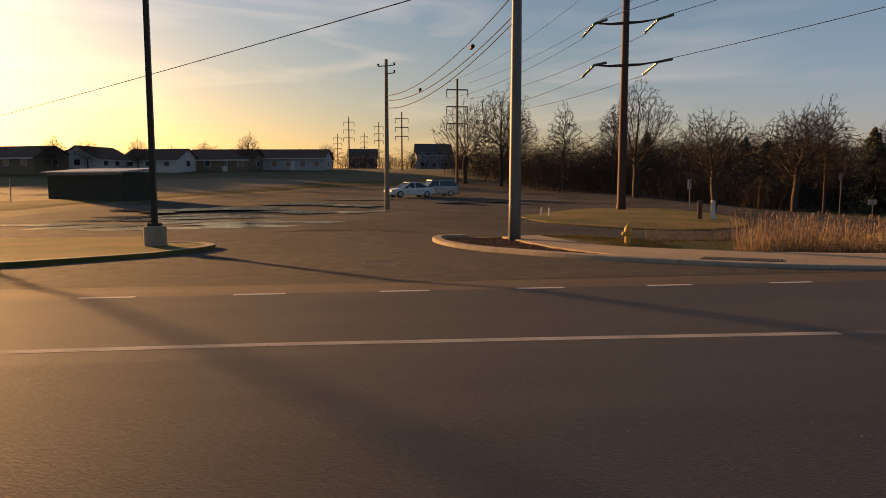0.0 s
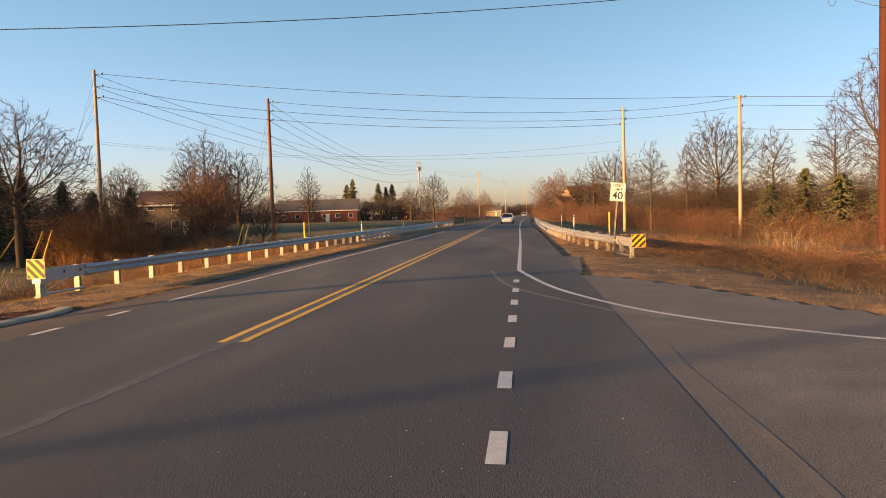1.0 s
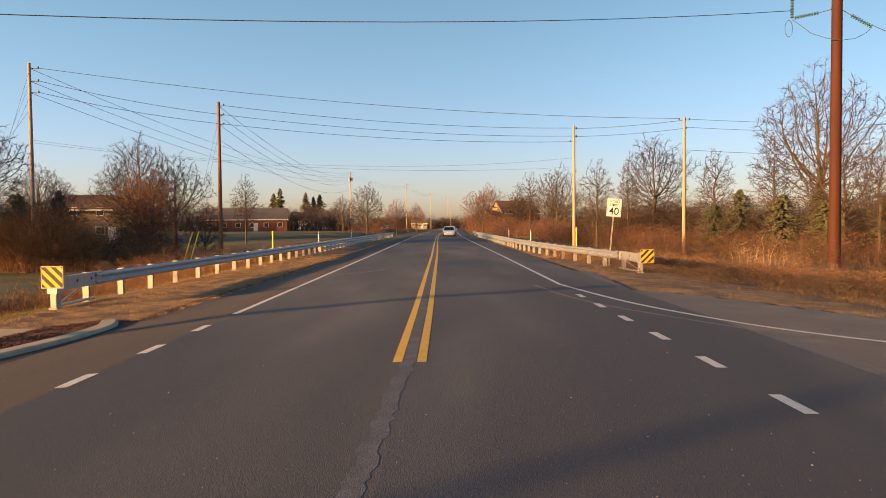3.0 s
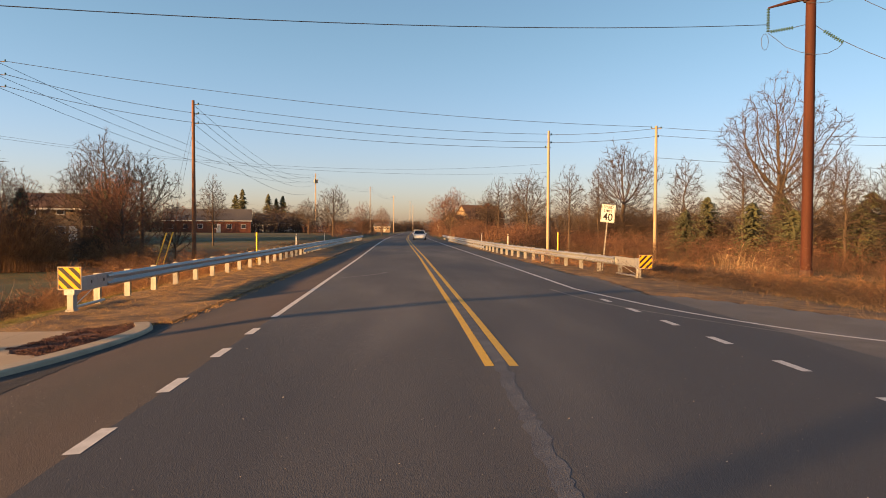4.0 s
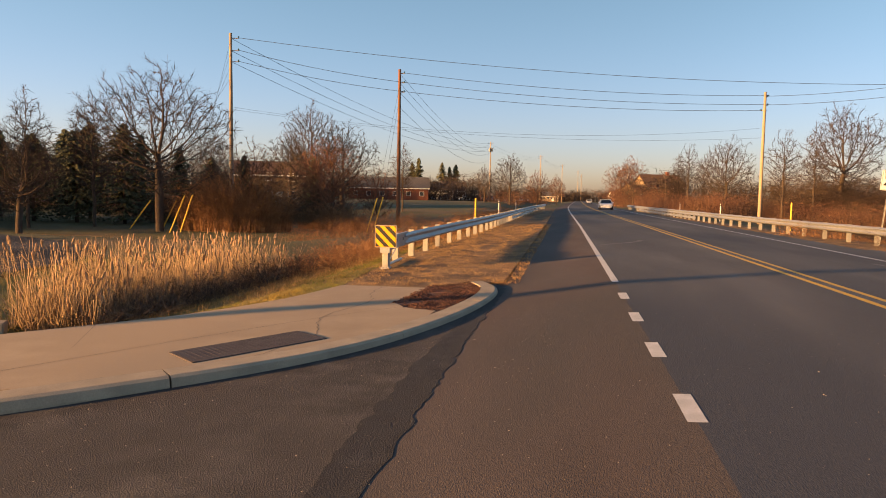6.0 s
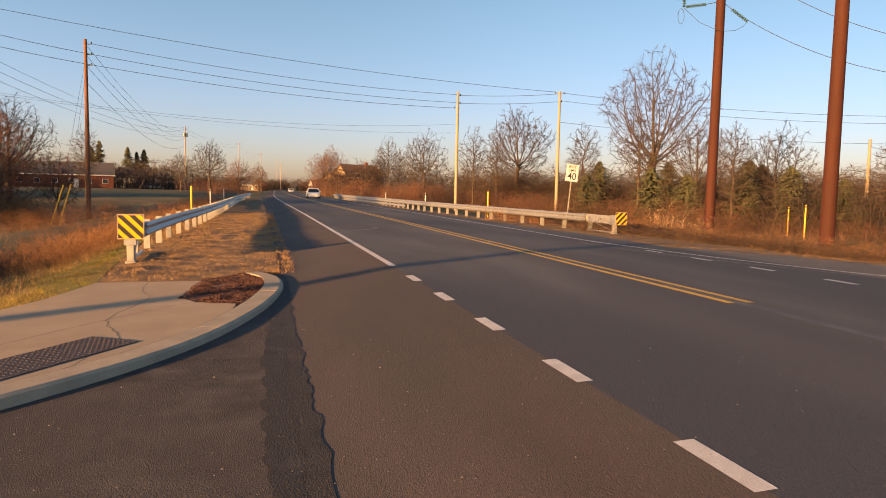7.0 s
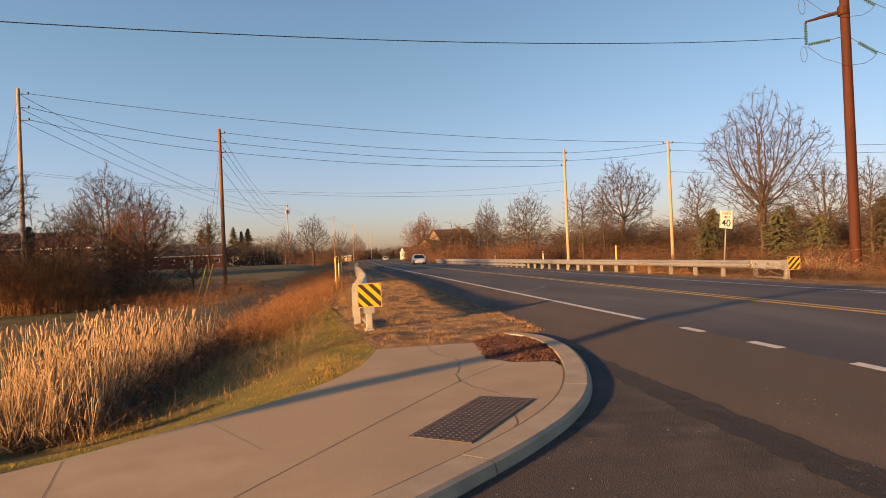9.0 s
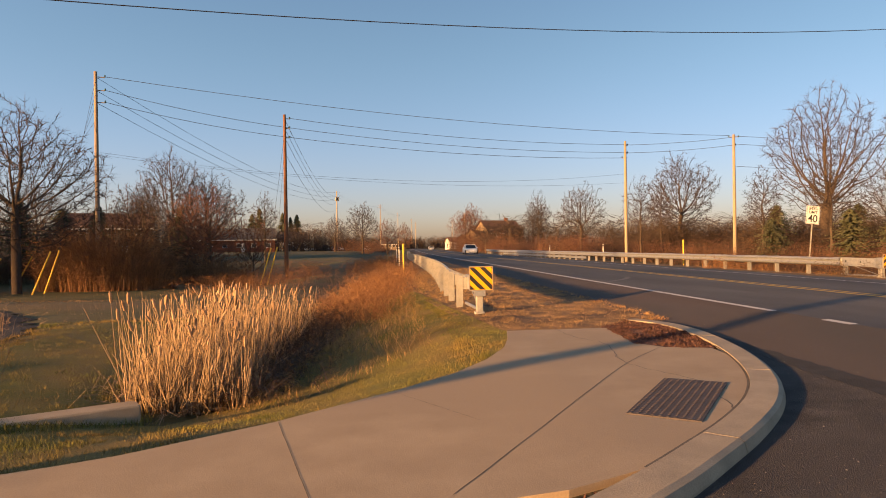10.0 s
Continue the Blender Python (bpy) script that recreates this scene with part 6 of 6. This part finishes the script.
blades("grass", "short yellow-green lawn grass beside the pavement", in_poly(lawn_poly), 125000, .012, .045, .0032, "lawn_blade", 61, .55, .03, ground, .7)
blades("dry_grass", "matted dead straw along the guard rail", in_poly([(-1.7, .3), (-1.75, 30), (-5.8, 30), (-5.85, 12), (-5.3, 6), (-4.98, 1.5), (-4.76, -.5), (-3.3, -.6)]), 75000, .012, .055, .0042, "dry_blade", 62, 1.3, .03, ground, 1.0)
blades("dry_grass", "dead brown grass behind the side road", in_poly([(8.6, 5.0), (9.4, 4.15), (10.5, 2.35), (11.5, .05), (12.6, -2.1), (14.5, -4.2), (18, -6), (30, -7), (30, 30), (11.6, 30), (9.2, 20)]), 70000, .03, .14, .0035, "dull_blade", 63, .8, 0)
blades("dry_grass", "thin straw between dead brown grass", in_poly([(8.6, 5.0), (9.4, 4.15), (10.5, 2.35), (11.5, .05), (12.6, -2.1), (14.5, -4.2), (18, -6), (30, -7), (30, 30), (11.6, 30), (9.2, 20)]), 9000, .05, .24, .0035, "dry_verge", 69, .7, 0)
blades("dry_grass", "long dead grass on the ditch side", in_poly([(-6.0, -.5), (-5.9, 14), (-9.5, 16), (-9.6, -2), (-8, -3)]), 9000, .06, .26, .004, "dry_blade", 64, .5, 0)
blades("dry_grass", "tufts of dead grass in the field", in_poly([(-9, 6), (-9, 44), (-40, 44), (-30, 20), (-14, 8)]), 9000, .03, .10, .008, "dry_verge", 65, .5, 0)
blades("grass", "rough grass on the strip by the hydrant", in_poly([(-13.8, -7.0), (-9.5, -3.4), (-14.2, -3.0), (-14.2, -6.8)]), 9000, .03, .09, .008, "lawn_blade", 66, .5, .03)


def reeds():
    """Cattails: stalks with brown heads, broken leaves, in a long clump down the ditch."""
    rnd = random.Random(71)
    stalk, head, litter = Buf(), Buf(), Buf()
    for _ in range(1550):
        t = rnd.random() ** 1.25
        y = -2.2 + 9.5 * t
        x = -9.35 - .6 * t + max(-1.5, min(1.5, rnd.gauss(0, 1))) * (.5 + .3 * t)
        z = ground(x, y)
        h = rnd.uniform(.6, 1.6) * (1 - .25 * t) * (.75 if rnd.random() < .3 else 1)
        lx, ly = rnd.gauss(.05, .2) * h, rnd.gauss(0, .2) * h
        p0, p1 = Vector((x, y, z - .05)), Vector((x + lx, y + ly, z + h))
        stalk.tube([p0, p0.lerp(p1, .5) + Vector((rnd.gauss(0, .02), rnd.gauss(0, .02), 0)), p1], [.0055, .0045, .0025], 3, cap=False)
        if rnd.random() < .24:
            d = (p1 - p0).normalized()
            q = p1 - d * rnd.uniform(0, .1)
            head.tube([q - d * .09, q - d * .07, q + d * .04, q + d * .07], [.006, .020, .019, .004], 6)
        for k in range(7):
            a = rnd.uniform(0, 6.283)
            l = h * rnd.uniform(.3, .9)
            f = rnd.uniform(.1, 1.0)
            w = Vector((-math.sin(a), math.cos(a), 0)) * .0055
            e = p0 + Vector((math.cos(a) * l * (1 - f) * 1.0 + lx * .5, math.sin(a) * l * (1 - f), l * f))
            m = p0.lerp(e, .55) + Vector((0, 0, .1 * l))
            tip = e + Vector((math.cos(a) * .2 * l, math.sin(a) * .2 * l, -rnd.uniform(-.1, .35) * l))
            stalk.add([tuple(p0 - w), tuple(p0 + w), tuple(m + w), tuple(m - w), tuple(e + w * .6), tuple(e - w * .6), tuple(tip)], [(0, 1, 2, 3), (3, 2, 4, 5), (5, 4, 6)])
    root = tagged(whole("cattails", stalk, M["cattail"], "tall dry straw-coloured cattails filling a ditch", "reeds", kind="stuff"))
    h = part("seed_heads", head, M["cattail_head"], root, "brown fluffy seed heads")
    tagged(h, kind="stuff")
    for _ in range(2600):
        t = rnd.random() ** 1.2
        y = -2.4 + 12 * t
        x = -8.7 - .2 * t + rnd.gauss(0, .5)
        z = ground(x, y) + rnd.uniform(0, .3)
        a, l = rnd.uniform(0, 6.283), rnd.uniform(.25, .8)
        w = Vector((-math.sin(a), math.cos(a), 0)) * .009
        p, q = Vector((x, y, z)), Vector((x + math.cos(a) * l, y + math.sin(a) * l, z + rnd.uniform(-.1, .5) * l))
        litter.add([tuple(p - w), tuple(p + w), tuple(q)], [(0, 1, 2)])
    # dark colour stands in for the shaded side of the reed clump
    whole("reed_litter", litter, M["brush_dark"], "broken reeds and weeds at the ditch edge, coloured dark for shade", "reeds", kind="stuff")


reeds()
blades("grass", "rough tufted grass between ditch and car park", in_poly(bank_poly), 36000, .02, .07, .005, "lawn_blade", 67, .6, .03, ground, .9)
# weeds whose dark colour deepens the shade of the ditch
thicket("weeds", "dead weeds coloured dark for the ditch shade", band(-8.5, -2.0, -8.8, 8, .4), 800, .25, .8, "brush_dark", 72, 7, .010, .25, .55)
thicket("cattail_fringe", "thin reddish reeds at the car park edge", band(-13.6, -3.5, -16, 5, .7), 350, .3, .9, "cattail", 73, 4, .016, .2)

# ---- grit and litter on the asphalt ----
rnd = random.Random(81)
grit = Buf()
for _ in range(6500):
    x, y = rnd.uniform(-7, 9), rnd.uniform(-12.5, 1)
    if inside(x, y, ISLE_R) or rnd.random() < (.75 if x > -1 else 0):
        continue
    z, s = paved(x, y) + .002, rnd.uniform(.002, .0045) * (1.8 if rnd.random() < .1 else 1)
    grit.add([(x - s, y - s, z), (x + s, y - s * .7, z), (x + s * .6, y + s, z), (x - s * .8, y + s * .7, z), (x, y, z + s)], [(0, 1, 4), (1, 2, 4), (2, 3, 4), (3, 0, 4)])
whole("grit", grit, M["pebble"], "scattered small stones and grit on asphalt", "grit", kind="stuff")
